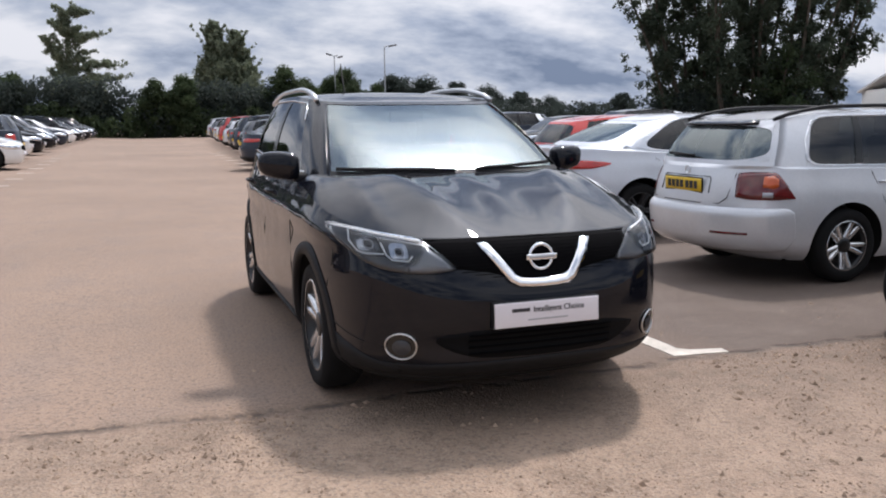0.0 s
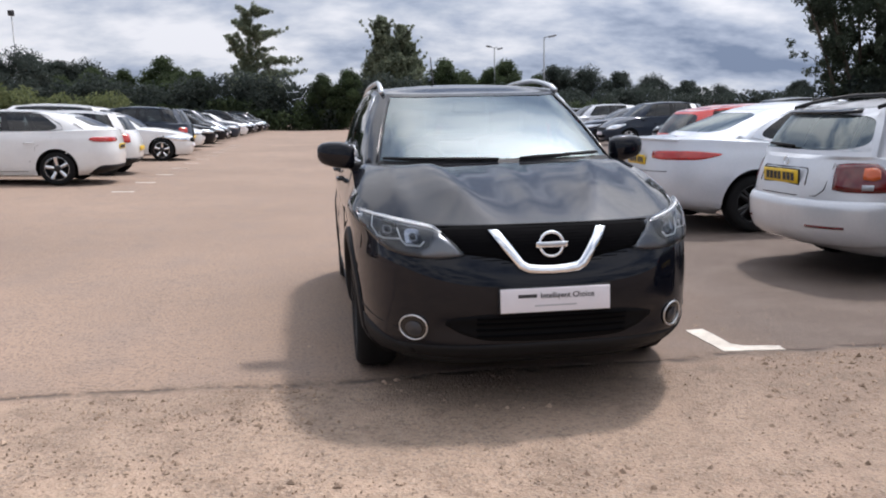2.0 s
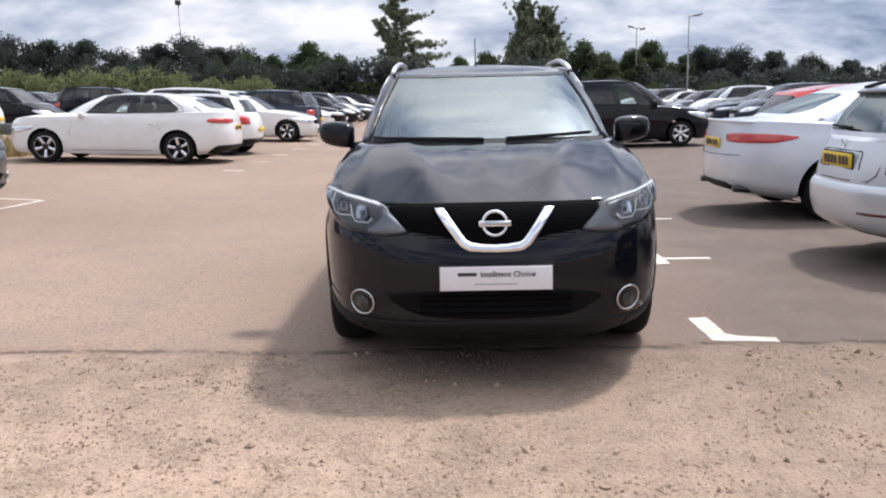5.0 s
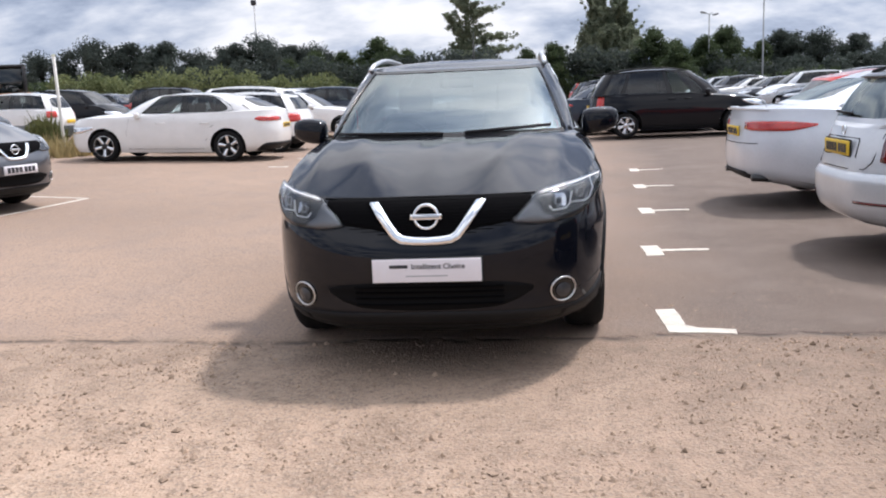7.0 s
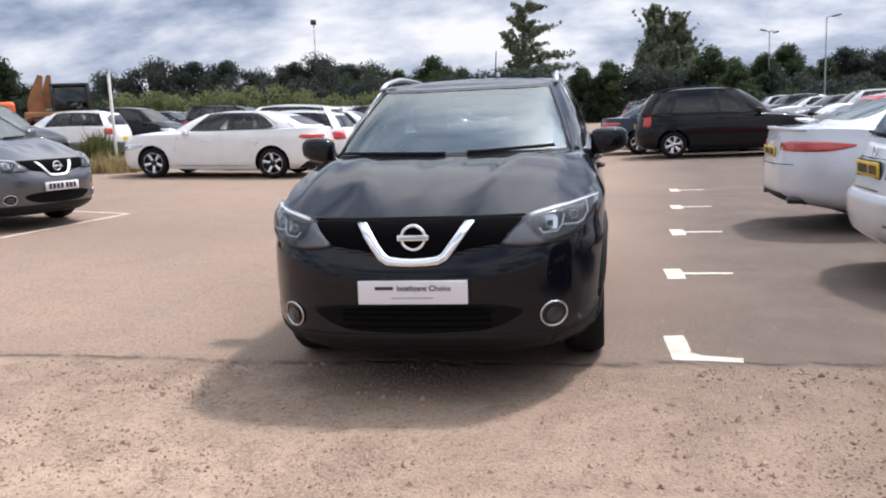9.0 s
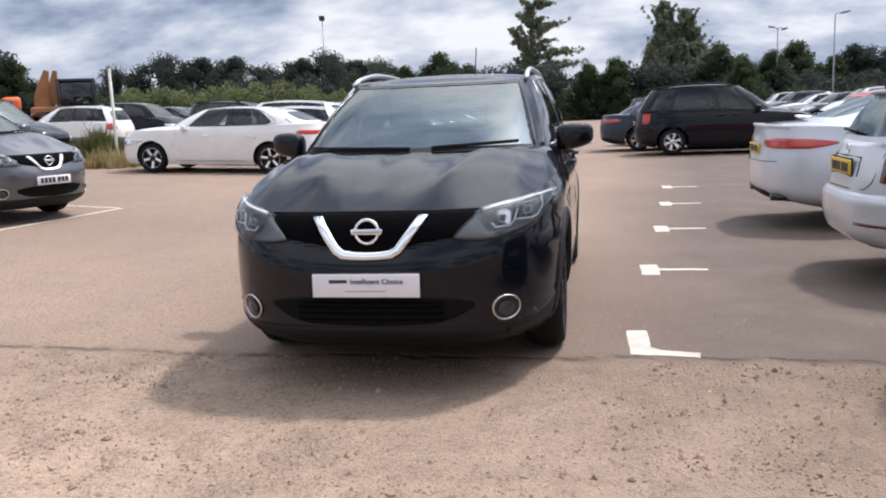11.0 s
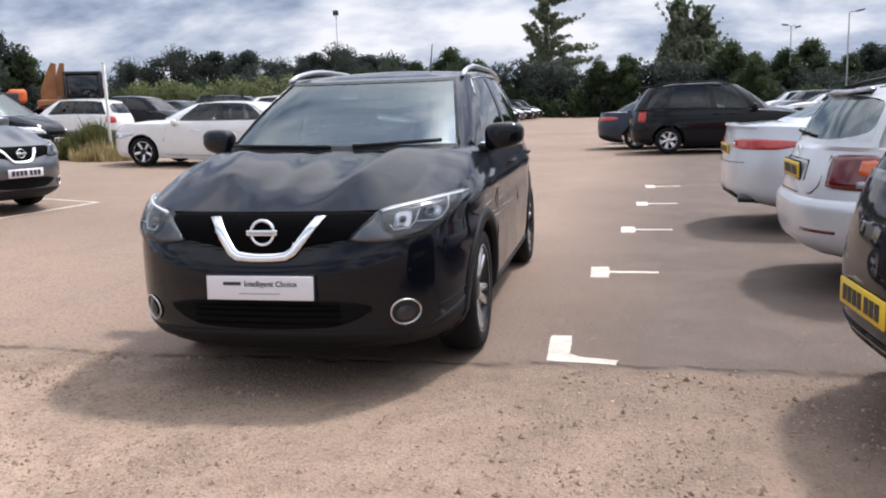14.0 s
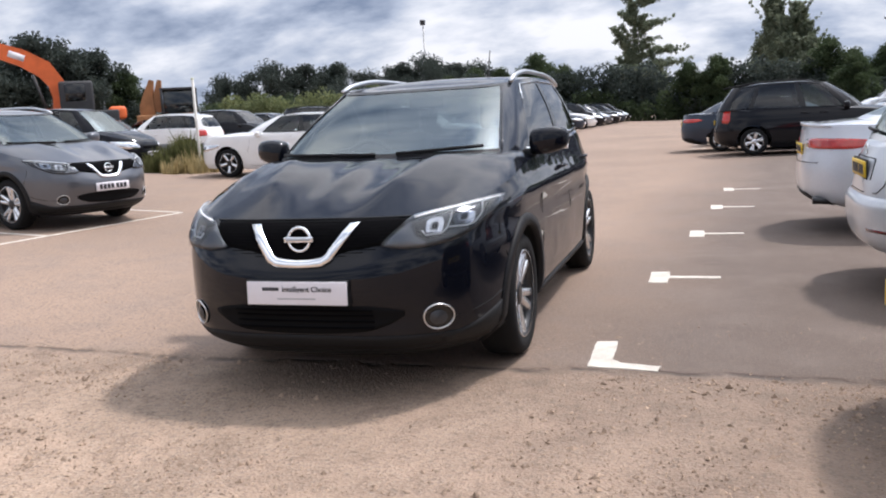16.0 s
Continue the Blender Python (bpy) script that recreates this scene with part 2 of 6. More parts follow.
def sheet(fn, us, vs, skirt=None, hole=None):
    """A grid of fn(u, v); skirt: a second surface to which the rim is carried; hole: leaves out cells."""
    bm = bmesh.new()
    g = [[bm.verts.new(fn(u, v)) for v in vs] for u in us]
    for i in range(len(us) - 1):
        for j in range(len(vs) - 1):
            if hole and hole((us[i] + us[i + 1]) / 2, (vs[j] + vs[j + 1]) / 2):
                continue
            bm.faces.new((g[i][j], g[i + 1][j], g[i + 1][j + 1], g[i][j + 1]))
    if skirt:
        ring = [(i, 0) for i in range(len(us))] + [(len(us) - 1, j) for j in range(1, len(vs))]
        ring += [(i, len(vs) - 1) for i in range(len(us) - 2, -1, -1)] + [(0, j) for j in range(len(vs) - 2, 0, -1)]
        low = [bm.verts.new(skirt(us[i], vs[j])) for i, j in ring]
        for k in range(len(ring)):
            a, b = ring[k], ring[(k + 1) % len(ring)]
            bm.faces.new((g[a[0]][a[1]], g[b[0]][b[1]], low[(k + 1) % len(ring)], low[k]))
    bmesh.ops.remove_doubles(bm, verts=bm.verts, dist=1e-5)
    return bm


def tube(points, r, sides=8, closed=False, flat=1.0):
    """A round bar along points; r may be a list."""
    bm = bmesh.new()
    pts = [Vector(p) for p in points]
    n = len(pts)
    rs = r if isinstance(r, (list, tuple)) else [r] * n
    rings = []
    for i in range(n):
        a = pts[(i - 1) % n] if closed or i else pts[0]
        b = pts[(i + 1) % n] if closed or i < n - 1 else pts[-1]
        d = (b - a).normalized()
        side = d.cross(Vector((0, 0, 1)))
        if side.length < 1e-3:
            side = d.cross(Vector((1, 0, 0)))
        side.normalize()
        upv = side.cross(d).normalized()
        rings.append([bm.verts.new(pts[i] + (side * math.cos(q) + upv * math.sin(q) * flat) * rs[i])
                      for q in [math.tau * k / sides for k in range(sides)]])
    for i in range(n if closed else n - 1):
        A, B = rings[i], rings[(i + 1) % n]
        for k in range(sides):
            bm.faces.new((A[k], A[(k + 1) % sides], B[(k + 1) % sides], B[k]))
    if not closed:
        bm.faces.new(rings[0])
        bm.faces.new(rings[-1])
    return bm


def block(size, at=(0, 0, 0), bevel=0.0, seg=2, turn=None):
    bm = bmesh.new()
    bmesh.ops.create_cube(bm, size=1)
    for v in bm.verts:
        v.co = Vector((v.co.x * size[0], v.co.y * size[1], v.co.z * size[2]))
    if bevel:
        bmesh.ops.bevel(bm, geom=bm.edges[:], offset=bevel, segments=seg, profile=0.6, affect="EDGES")
    m = Matrix.Translation(at)
    if turn is not None:
        m = m @ turn
    bmesh.ops.transform(bm, matrix=m, verts=bm.verts)
    return bm


def join(*bms):
    out = bmesh.new()
    for b in bms:
        me = bpy.data.meshes.new("join")
        b.to_mesh(me)
        out.from_mesh(me)
        bpy.data.meshes.remove(me)
        b.free()
    return out


def lathe(profile, steps=40, axis="x"):
    """Turn (radius, along) pairs about the x axis."""
    return sheet(lambda u, v: (profile[int(v)][1], profile[int(v)][0] * math.cos(u), profile[int(v)][0] * math.sin(u)),
                 [math.tau * i / steps for i in range(steps + 1)], list(range(len(profile))))


# ---- the lie of the land ----


def land(x, y):
    """Height of the ground: level round the near cars, rising gently to one side."""
    t = max(0.0, -x - 1.5)
    return 0.034 * t * t / (t + 1.0) if t < 18 else 0.034 * 324 / 19


def stand(x, y, turn):
    """A pose on the ground, leaning with its slope."""
    e = 0.8
    nrm = Vector((-(land(x + e, y) - land(x - e, y)) / (2 * e), -(land(x, y + e) - land(x, y - e)) / (2 * e), 1)).normalized()
    q = Vector((0, 0, 1)).rotation_difference(nrm).to_matrix().to_4x4()
    return Matrix.Translation((x, y, land(x, y))) @ q @ pose(0, 0, 0, 0, 0, turn)
# ---- cars ----


class Shape:
    """The outer surface of a car: waterlines for the lower body, a ruled glasshouse and a roof. y runs from the nose to the tail."""

    def __init__(s, L, zb, yi, yj, n, nr, yA, yC, R, hubs, gw, gyf, gyr, gym, gn, gnr, gA, gC, rw, ryf, ryr, rA, rC, lean, crown, yf, w, yr, top, gz, zroof,
                 ridge=None, front=None, deck=1.3, B=0.46, glass_top=0.92, rear_glass=0.12):
        s.L, s.zb, s.yi, s.yj, s.n, s.nr, s.yA, s.yC, s.R = L, zb, yi, yj, n, nr, yA, yC, R
        s.hubs, s.gw, s.gyf, s.gyr, s.gym, s.gn, s.gnr, s.gA = hubs, gw, gyf, gyr, gym, gn, gnr, gA
        s.gC, s.rw, s.ryf, s.ryr, s.rA, s.rC, s.lean, s.crown = gC, rw, ryf, ryr, rA, rC, lean, crown
        s.ridge, s.deck, s.B, s.glass_top, s.rear_glass = ridge, deck, B, glass_top, rear_glass
        s.front = front
        s.yf, s.w, s.yr, s.top, s.gz, s.zroof = mono(yf), mono(w), mono(yr), mono(top), mono(gz), mono(zroof)

    def ring(s, a, W, yf, yr, yi, yj, n, nr, k, yA, yC):
        """A point of a waterline: a from 0 at the nose to 5 at the tail; straight between yi and yj."""
        def fy(x):
            return yi - (yi - yf) * (1 - (x / W) ** n) ** (1 / n)

        def ry(x):
            return yj + (yr - yj) * (1 - (x / W) ** nr) ** (1 / nr)

        def sx(y):
            q, e = ((yi - y) / (yi - yf), n) if y < yi else ((y - yj) / (yr - yj), nr)
            return W * max(0.0, 1 - min(1, max(0, q)) ** e) ** (1 / e)
        if a <= 1:
            return a * k * W, fy(a * k * W)
        if a <= 2:
            y = lerp(fy(k * W), yA, a - 1)
        elif a <= 3:
            y = lerp(yA, yC, a - 2)
        elif a <= 4:
            y = lerp(yC, ry(k * W), a - 3)
        else:
            x = max(0, 5 - a) * k * W
            return x, ry(x)
        return sx(y), y

    def hull(s, c, z):
        x, y = s.ring(abs(c), s.w(z), s.yf(z), s.yr(z), s.yi, s.yj, s.n, s.nr, 0.84, s.yA, s.yC)
        if s.front and abs(c) < 2:
            y += s.front(x, z)
        return Vector((math.copysign(x, c), y, z))

    def side(s, y, z):
        """Half width of the lower body at y and z."""
        yf, yr = s.yf(z), s.yr(z)
        q, e = ((s.yi - y) / (s.yi - yf), s.n) if y < s.yi else ((y - s.yj) / (yr - s.yj), s.nr)
        return s.w(z) * max(0.0, 1 - min(1, max(0, q)) ** e) ** (1 / e)

    def nose(s, x, z):
        y = s.yi - (s.yi - s.yf(z)) * max(0, 1 - min(1, abs(x) / s.w(z)) ** s.n) ** (1 / s.n)
        return y + (s.front(abs(x), z) if s.front else 0)

    def tail(s, x, z):
        return s.yj + (s.yr(z) - s.yj) * max(0, 1 - min(1, abs(x) / s.w(z)) ** s.nr) ** (1 / s.nr)

    def rim(s, c):
        """The upper edge of the lower body."""
        z = s.top(s.hull(c, 0.9)[1])
        z = s.top(s.hull(c, z)[1])
        return s.hull(c, z)

    def skin(s, c, z, off):
        """The lower body, carried outwards by off."""
        p = s.hull(c, z)
        d = s.hull(c + 0.01, z) - s.hull(c - 0.01, z) if abs(c) < 4.98 else Vector((-1, 0, 0))
        e = s.hull(c, z + 0.01) - s.hull(c, z - 0.01)
        n = d.cross(e).normalized()
        if n.dot(p - Vector((0, (s.yi + s.yj) / 2, p.z))) < 0:
            n = -n
        return p + n * off

    def base(s, c):
        x, y = s.ring(abs(c), s.gw, s.gyf, s.gyr, s.gym, s.gym, s.gn, s.gnr, 0.9, s.gA, s.gC)
        return Vector((math.copysign(x, c), y, s.gz(y)))

    def eave(s, c):
        a = abs(c)
        if 2 < a < 3:
            t = a - 2
            a = 2 + t - s.lean * 4 * t * (1 - t)
        x, y = s.ring(a, s.rw, s.ryf, s.ryr, s.gym, s.gym, s.gn, s.gnr, 0.9, s.rA, s.rC)
        return Vector((math.copysign(x, c), y, s.zroof(y)))

    def house(s, c, v, off=0.0):
        p, q = s.base(c), s.eave(c)
        r = p.lerp(q, v)
        b = 0.025 * math.sin(math.pi * min(1, max(0, v)))
        a = abs(c)
        flank = Vector((r.x / s.gw, 0, 0.25)).normalized()
        if a <= 2.5:
            end, k = Vector((r.x * 0.4, -1, 0.6)).normalized(), min(1, max(0, (a - 1.2) / 0.6))
        else:
            end, k = Vector((r.x * 0.4, 1, 0.4)).normalized(), min(1, max(0, (4.3 - a) / 0.9))
        return r + end.lerp(flank, k * k * (3 - 2 * k)).normalized() * (b + off)


def generic(L, hw, h, wb, fo, nose_z, belt, tail_z, cowl, roof_f, roof_r, back, **kw):
    """Proportions of a common car from a few lengths."""
    d = dict(
        L=L, zb=0.2, yi=1.3, yj=L - 1.3, n=3.0, nr=3.3, yA=cowl + 0.2, yC=L - (0.55 if back > L - 0.4 else 0.9), R=0.32, hubs=(fo, fo + wb),
        yf=[(0.2, 0.10), (0.3, 0.03), (0.45, 0.0), (0.6, 0.01), (nose_z - 0.06, 0.05), (nose_z, 0.12), (nose_z + 0.3, 0.35)],
        w=[(0.2, 0.91 * hw), (0.32, 0.97 * hw), (0.62, hw), (nose_z + 0.05, 0.985 * hw), (belt, 0.945 * hw), (belt + 0.25, 0.91 * hw)],
        yr=[(0.2, L - 0.42), (0.28, L - 0.14), (0.38, L - 0.02), (0.6, L), (0.85, L - 0.04), (tail_z, L - 0.09), (tail_z + 0.3, L - 0.2)],
        top=[(0.1, nose_z), (0.5, nose_z + 0.07), (cowl, belt - 0.04), (cowl + 0.6, belt), (L * 0.72, belt + 0.04), (L - 0.25, tail_z), (L, tail_z)],
        gw=0.895 * hw, gyf=cowl, gyr=back, gym=(cowl + back) / 2, gn=6.0, gnr=5.0, gA=cowl + 0.42, gC=back - 0.28,
        gz=[(cowl, belt + 0.04), (cowl + 0.4, belt + 0.02), (L * 0.72, belt + 0.05), (back, max(tail_z, belt) + 0.03)],
        rw=0.68 * hw, ryf=roof_f, ryr=roof_r, rA=roof_f + 0.18, rC=roof_r - 0.22, lean=0.10,
        zroof=[(roof_f, h - 0.075), (lerp(roof_f, roof_r, 0.35), h - 0.025), (lerp(roof_f, roof_r, 0.65), h - 0.03), (roof_r, h - 0.10)], crown=0.03)
    d.update(kw)
    return Shape(**d)


def wheel_meshes(R, rim_r, spokes, pair, dark, width=0.215, broad=1.0):
    """Tyre, rim barrel, spokes and hub cap of a wheel; the outer face looks to +x."""
    h = width / 2
    tyre = lathe([(rim_r, -h * 0.8), (rim_r + 0.02, -h), (R - 0.03, -h), (R - 0.006, -h * 0.75), (R, -h * 0.3), (R - 0.004, -0.012), (R - 0.004, 0.012),
                  (R, h * 0.3), (R - 0.006, h * 0.75), (R - 0.03, h), (rim_r + 0.02, h), (rim_r, h * 0.85)], 48)
    barrel = lathe([(rim_r + 0.004, h * 0.88), (rim_r - 0.008, h * 0.9), (rim_r - 0.014, h * 0.5), (rim_r - 0.03, -h * 0.2), (0.05, -h * 0.2)], 40)
    bm = lathe([(rim_r + 0.006, h * 0.86), (rim_r + 0.005, h * 0.95), (rim_r - 0.003, h * 0.94)], 40)
    for i in range(spokes):
        for sgn in ((-1, 1) if pair else (0,)):
            a0 = math.tau * i / spokes + math.pi / 2
            a1 = a0 + sgn * pair
            w0, w1 = (0.024, 0.021) if pair else (0.030, 0.042)
            p0 = Vector((0, math.cos(a0 + sgn * pair * 0.9), math.sin(a0 + sgn * pair * 0.9))) * 0.055
            p1 = Vector((0, math.cos(a1), math.sin(a1))) * (rim_r - 0.006)
            w0, w1 = w0 * broad, w1 * broad
            d = (p1 - p0).normalized()
            t = Vector((1, 0, 0)).cross(d)
            prof = []
            for f, ww in ((0, w0), (0.5, (w0 + w1) * 0.5), (1, w1)):
                c = p0.lerp(p1, f)
                xo = h * (0.62 + 0.22 * f)
                prof.append([c + t * ww * q + Vector((xo - dx, 0, 0)) for q, dx in ((-1, 0.03), (-0.8, 0.0), (0.8, 0.0), (1, 0.03))])
            vs = [[bm.verts.new(p) for p in row] for row in prof]
            for j in range(2):
                for k in range(3):
                    bm.faces.new((vs[j][k], vs[j][k + 1], vs[j + 1][k + 1], vs[j + 1][k]))
    cap = lathe([(0.068, h * 0.5), (0.066, h * 0.66), (0.03, h * 0.70), (0.0, h * 0.70)], 20)
    out = []
    for n, b, m in (("tyre", tyre, RUBBER), ("barrel", barrel, RIM_DARK), ("rim", bm, RIM_DARK if dark == 1 else RIM), ("cap", cap, RIM if dark == 2 else RIM_DARK)):
        me = bpy.data.meshes.new(n)
        bmesh.ops.recalc_face_normals(b, faces=b.faces)
        b.to_mesh(me)
        b.free()
        me.materials.append(m)
        me.shade_smooth()
        out.append((n, me))
    return out


def add_wheels(car, s, meshes, track):
    for sx in (-1, 1):
        for y in s.hubs:
            tyre = new("wheel", meshes[0][1])
            tyre.parent = car
            tyre.matrix_basis = pose(sx * track, y, s.R, 17 * (y + sx), 0, 0 if sx > 0 else 180)
            for n, me in meshes[1:]:
                o = new(n, me)
                o.parent = tyre


def strip(s, keys, off, depth=0.02, n=10, m=4, sign=1):
    """A panel on the lower body between a lower and an upper line; keys: (c, low z, high z)."""
    lo, hi = mono([(k[0], k[1]) for k in keys]), mono([(k[0], k[2]) for k in keys])
    return sheet(lambda c, v: s.skin(c * sign, lerp(lo(c), hi(c), v), off), span(keys[0][0], keys[-1][0], n), span(0, 1, m),
                 skirt=lambda c, v: s.skin(c * sign, lerp(lo(c), hi(c), v), off - depth))


def wrap(s, keys, off, depth=0.02, n=40, m=5):
    """A panel round the tail from flank to flank; keys are (ring, low, high) on one side."""
    lo, hi = mono([(k[0], k[1]) for k in keys]), mono([(k[0], k[2]) for k in keys])
    reach = 5 - keys[0][0]

    def at(d, v, o):
        c = 5 - abs(d)
        return s.skin(math.copysign(c, d), lerp(lo(c), hi(c), v), o)
    return sheet(lambda d, v: at(d, v, off), span(-reach, reach, n), span(0, 1, m), skirt=lambda d, v: at(d, v, -depth))


def side_ribbon(s, pts, width, off, sgn, depth=0.012):
    """A band on the flank along (y, z) points."""
    n = len(pts)

    def fn(i, v, o):
        i = int(i)
        a, b = pts[max(0, i - 1)], pts[min(n - 1, i + 1)]
        dy, dz = b[0] - a[0], b[1] - a[1]
        q = math.hypot(dy, dz) or 1
        y, z = pts[i][0] - dz / q * width * v, pts[i][1] + dy / q * width * v
        return Vector((sgn * (s.side(y, z) + o), y, z))
    return sheet(lambda i, v: fn(i, v, off), list(range(n)), [-0.5, 0.5], skirt=lambda i, v: fn(i, v, off - depth))


def plate(parent, center, yaw, pitch, mat, rear, mark=True, wide=0.52, high=0.111):
    """A number plate with plain bars in place of its characters."""
    m = pose(*center, pitch, 0, yaw)
    p = part("number_plate", block((wide, 0.012, high), bevel=0.004, seg=1), mat, parent)
    p.matrix_basis = m
    if mark:
        for x in (-0.19, -0.13, -0.07, -0.01, 0.07, 0.13, 0.19):
            part("bar", block((0.045, 0.004, 0.066), (x, -0.007, 0)), INK, p, smooth=False)
    return p


def seat(parent, x, y, z, mat=None):
    bm = join(block((0.48, 0.5, 0.2), (x, y, z + 0.1), 0.05), block((0.46, 0.16, 0.62), (x, y + 0.3, z + 0.48), 0.06, turn=pose(0, 0, 0, -14)),
              block((0.26, 0.11, 0.19), (x, y + 0.40, z + 0.88), 0.045))
    part("seat", bm, mat or CABIN, parent)


def car(name, label, s, body, at, wheels, track, detail=1, dark_roof=None, group="", cladding=False, glass=None, quarter=True, category="car", liner=True, ends=(2.80, 2.84, 3.08), back_d=0.84):
    """The shell of a car: body, bonnet and shoulders, pillars, roof, panes, underside and wheels."""
    ob = thing(name, label, category, group)
    f = detail
    nF, nD, nS, nR = int(7 + 7 * f), int(9 + 11 * f), int(14 + 18 * f), int(5 + 5 * f)
    cs = span(0, 1, nF)[:-1] + span(1, 2, nD)[:-1] + span(2, 3, nS)[:-1] + span(3, 4, nD - 2)[:-1] + span(4, 5, nR)
    full = [-c for c in reversed(cs)][:-1] + cs
    rows = span(0, 1, int(9 + 8 * f))

    def low(c, v):
        t = s.rim(c)
        return s.hull(c, lerp(s.zb, t.z, v))
    bm = sheet(low, full, rows)
    # wheel arches
    Ra = s.R + 0.055
    for y0 in s.hubs:
        gone = [fc for fc in bm.faces if abs(fc.calc_center_median().x) > 0.55 * s.w(0.6)
                and math.hypot(fc.calc_center_median().y - y0, fc.calc_center_median().z - s.R) < Ra]
        edge = {v for fc in gone for v in fc.verts}
        bmesh.ops.delete(bm, geom=gone, context="FACES")
        for v in edge:
            if v.is_valid and v.link_faces:
                d = Vector((v.co.y - y0, v.co.z - s.R))
                if abs(v.co.z - s.zb) < 1e-4:
                    ny, nz = y0 + math.copysign(math.sqrt(max(0, Ra * Ra - (s.zb - s.R) ** 2)), d.x), s.zb
                else:
                    d = d.normalized() * Ra
                    ny, nz = y0 + d.x, s.R + d.y
                v.co = (math.copysign(s.side(ny, nz), v.co.x), ny, nz)
    part("body", bm, body, ob)
    # arch liners
    for sx in (-1, 1):
        for y0 in s.hubs:
            arc = [math.radians(q) for q in span(-20, 200, 14)]
            b = sheet(lambda a, x: (sx * (s.side(y0 + (Ra + 0.004) * math.cos(a), s.R + (Ra + 0.004) * math.sin(a)) - x if x < 0.1 else 0.5 * s.gw),
                                    y0 + (Ra + 0.004) * math.cos(a), s.R + (Ra + 0.004) * math.sin(a)), arc, [0.003, 0.06, 0.3])
            part("arch_liner", b, SHUT, ob)
            if cladding:
                b = sheet(lambda a, r: (sx * (s.side(y0 + r * math.cos(a), s.R + r * math.sin(a)) + 0.009), y0 + r * math.cos(a), s.R + r * math.sin(a)),
                          [math.radians(q) for q in span(-22, 202, 26)], [Ra - 0.012, Ra + 0.02, Ra + 0.05],
                          skirt=lambda a, r: (sx * (s.side(y0 + r * math.cos(a), s.R + r * math.sin(a)) - 0.02), y0 + r * math.cos(a), s.R + r * math.sin(a)))
                part("arch_trim", b, PLASTIC, ob, "unpainted black plastic arch trim")
    # underside
    b = sheet(lambda t, x: (x * (0.5 if any(abs(lerp(s.yf(s.zb), s.yr(s.zb), t) - y0) < Ra for y0 in s.hubs) else 0.93)
                            * s.side(lerp(s.yf(s.zb) + 0.05, s.yr(s.zb) - 0.05, t), s.zb), lerp(s.yf(s.zb) + 0.03, s.yr(s.zb) - 0.03, t), s.zb + 0.02), span(0, 1, 24), [-1, 0, 1])
    part("underside", b, SHUT, ob)
    # bonnet, shoulders and deck in one loft, split by region
    ridge = s.ridge

    def mid(c, r):
        p, q = s.rim(c), s.base(c)
        a = abs(c)
        z = lerp(p.z, q.z, 1 - (1 - r) ** (1.75 if a <= 1.7 else (lerp(1.75, 1.0, (a - 1.7) / 0.3) if a < 2 else (1.0 if a < 3.4 else s.deck))))
        o = p.lerp(q, r)
        o.z = z + (ridge(o.x, o.y, r) if ridge and a < 2 else 0)
        return o
    rr = span(0, 1, int(6 + 10 * f))
    hood_c = [c for c in full if abs(c) <= 2.0001]
    part("bonnet", sheet(mid, hood_c, rr), body, ob)
    for sg in (-1, 1):
        part("shoulder", sheet(lambda c, r: mid(sg * c, r), [c for c in cs if 2 <= c <= 3.4] + [3.4], span(0, 1, 4)), body, ob)
    part("rear_deck", sheet(lambda d, r: mid(math.copysign(5 - abs(d), d), r), span(-1.6, 1.6, 4 * nR), rr), body, ob)
    # panes
    B = s.B
    sides = [("front_window", 2.03, 2 + B - 0.025), ("rear_window", 2 + B + 0.025, ends[0])]
    if quarter:
        sides.append(("quarter_window", ends[1], ends[2]))
    v0, v1 = 0.05, s.glass_top
    r0 = s.rear_glass
    gl = glass or TINTED
    part("windscreen", sheet(lambda c, v: s.house(c, v, -0.004), span(-0.965, 0.965, 2 * nF), span(0.0, 0.955, 10)), WINDSCREEN if detail >= 0.7 else gl, ob)
    part("rear_screen", sheet(lambda d, v: s.house(math.copysign(5 - abs(d), d), v, -0.004), span(-back_d, back_d, 2 * nR), span(r0, 0.9, 8)), WINDSCREEN if 0.8 < detail < 1 else gl, ob)
    for sg in (-1, 1):
        for n, a, b in sides:
            part(n, sheet(lambda c, v: s.house(sg * c, v, -0.0015), span(a, b, 8), span(v0, v1, 6)), CLEAR if n == "front_window" and 0.5 <= detail < 1 else gl, ob)
    edges = sorted(set([round(c, 4) for c in cs if c > 0.965] + [0.965, 5 - back_d, 5.0] + [round(q, 4) for _, a, b in sides for q in (a, b)]))
    vr = sorted(set([0.0, v0, r0, 0.3, 0.5, 0.7, 0.9, v1, 0.955, 1.0]))

    for k in range(len(sides) - 1):
        for sg in (-1, 1):
            part("pillar_trim", sheet(lambda c, v: s.house(sg * c, v, 0.003), [sides[k][2] - 0.004, (sides[k][2] + sides[k + 1][1]) / 2, sides[k + 1][1] + 0.004], span(v0 + 0.01, v1 - 0.005, 6)), TRIM, ob)

    def gap(c, v):
        return any(a < c < b and v0 < v < v1 for _, a, b in sides) or (c > 5 - back_d and r0 < v < 0.9)
    for sg in (-1, 1):
        part("pillar_frame", sheet(lambda c, v: s.house(sg * c, v), edges, vr, hole=gap), body, ob)
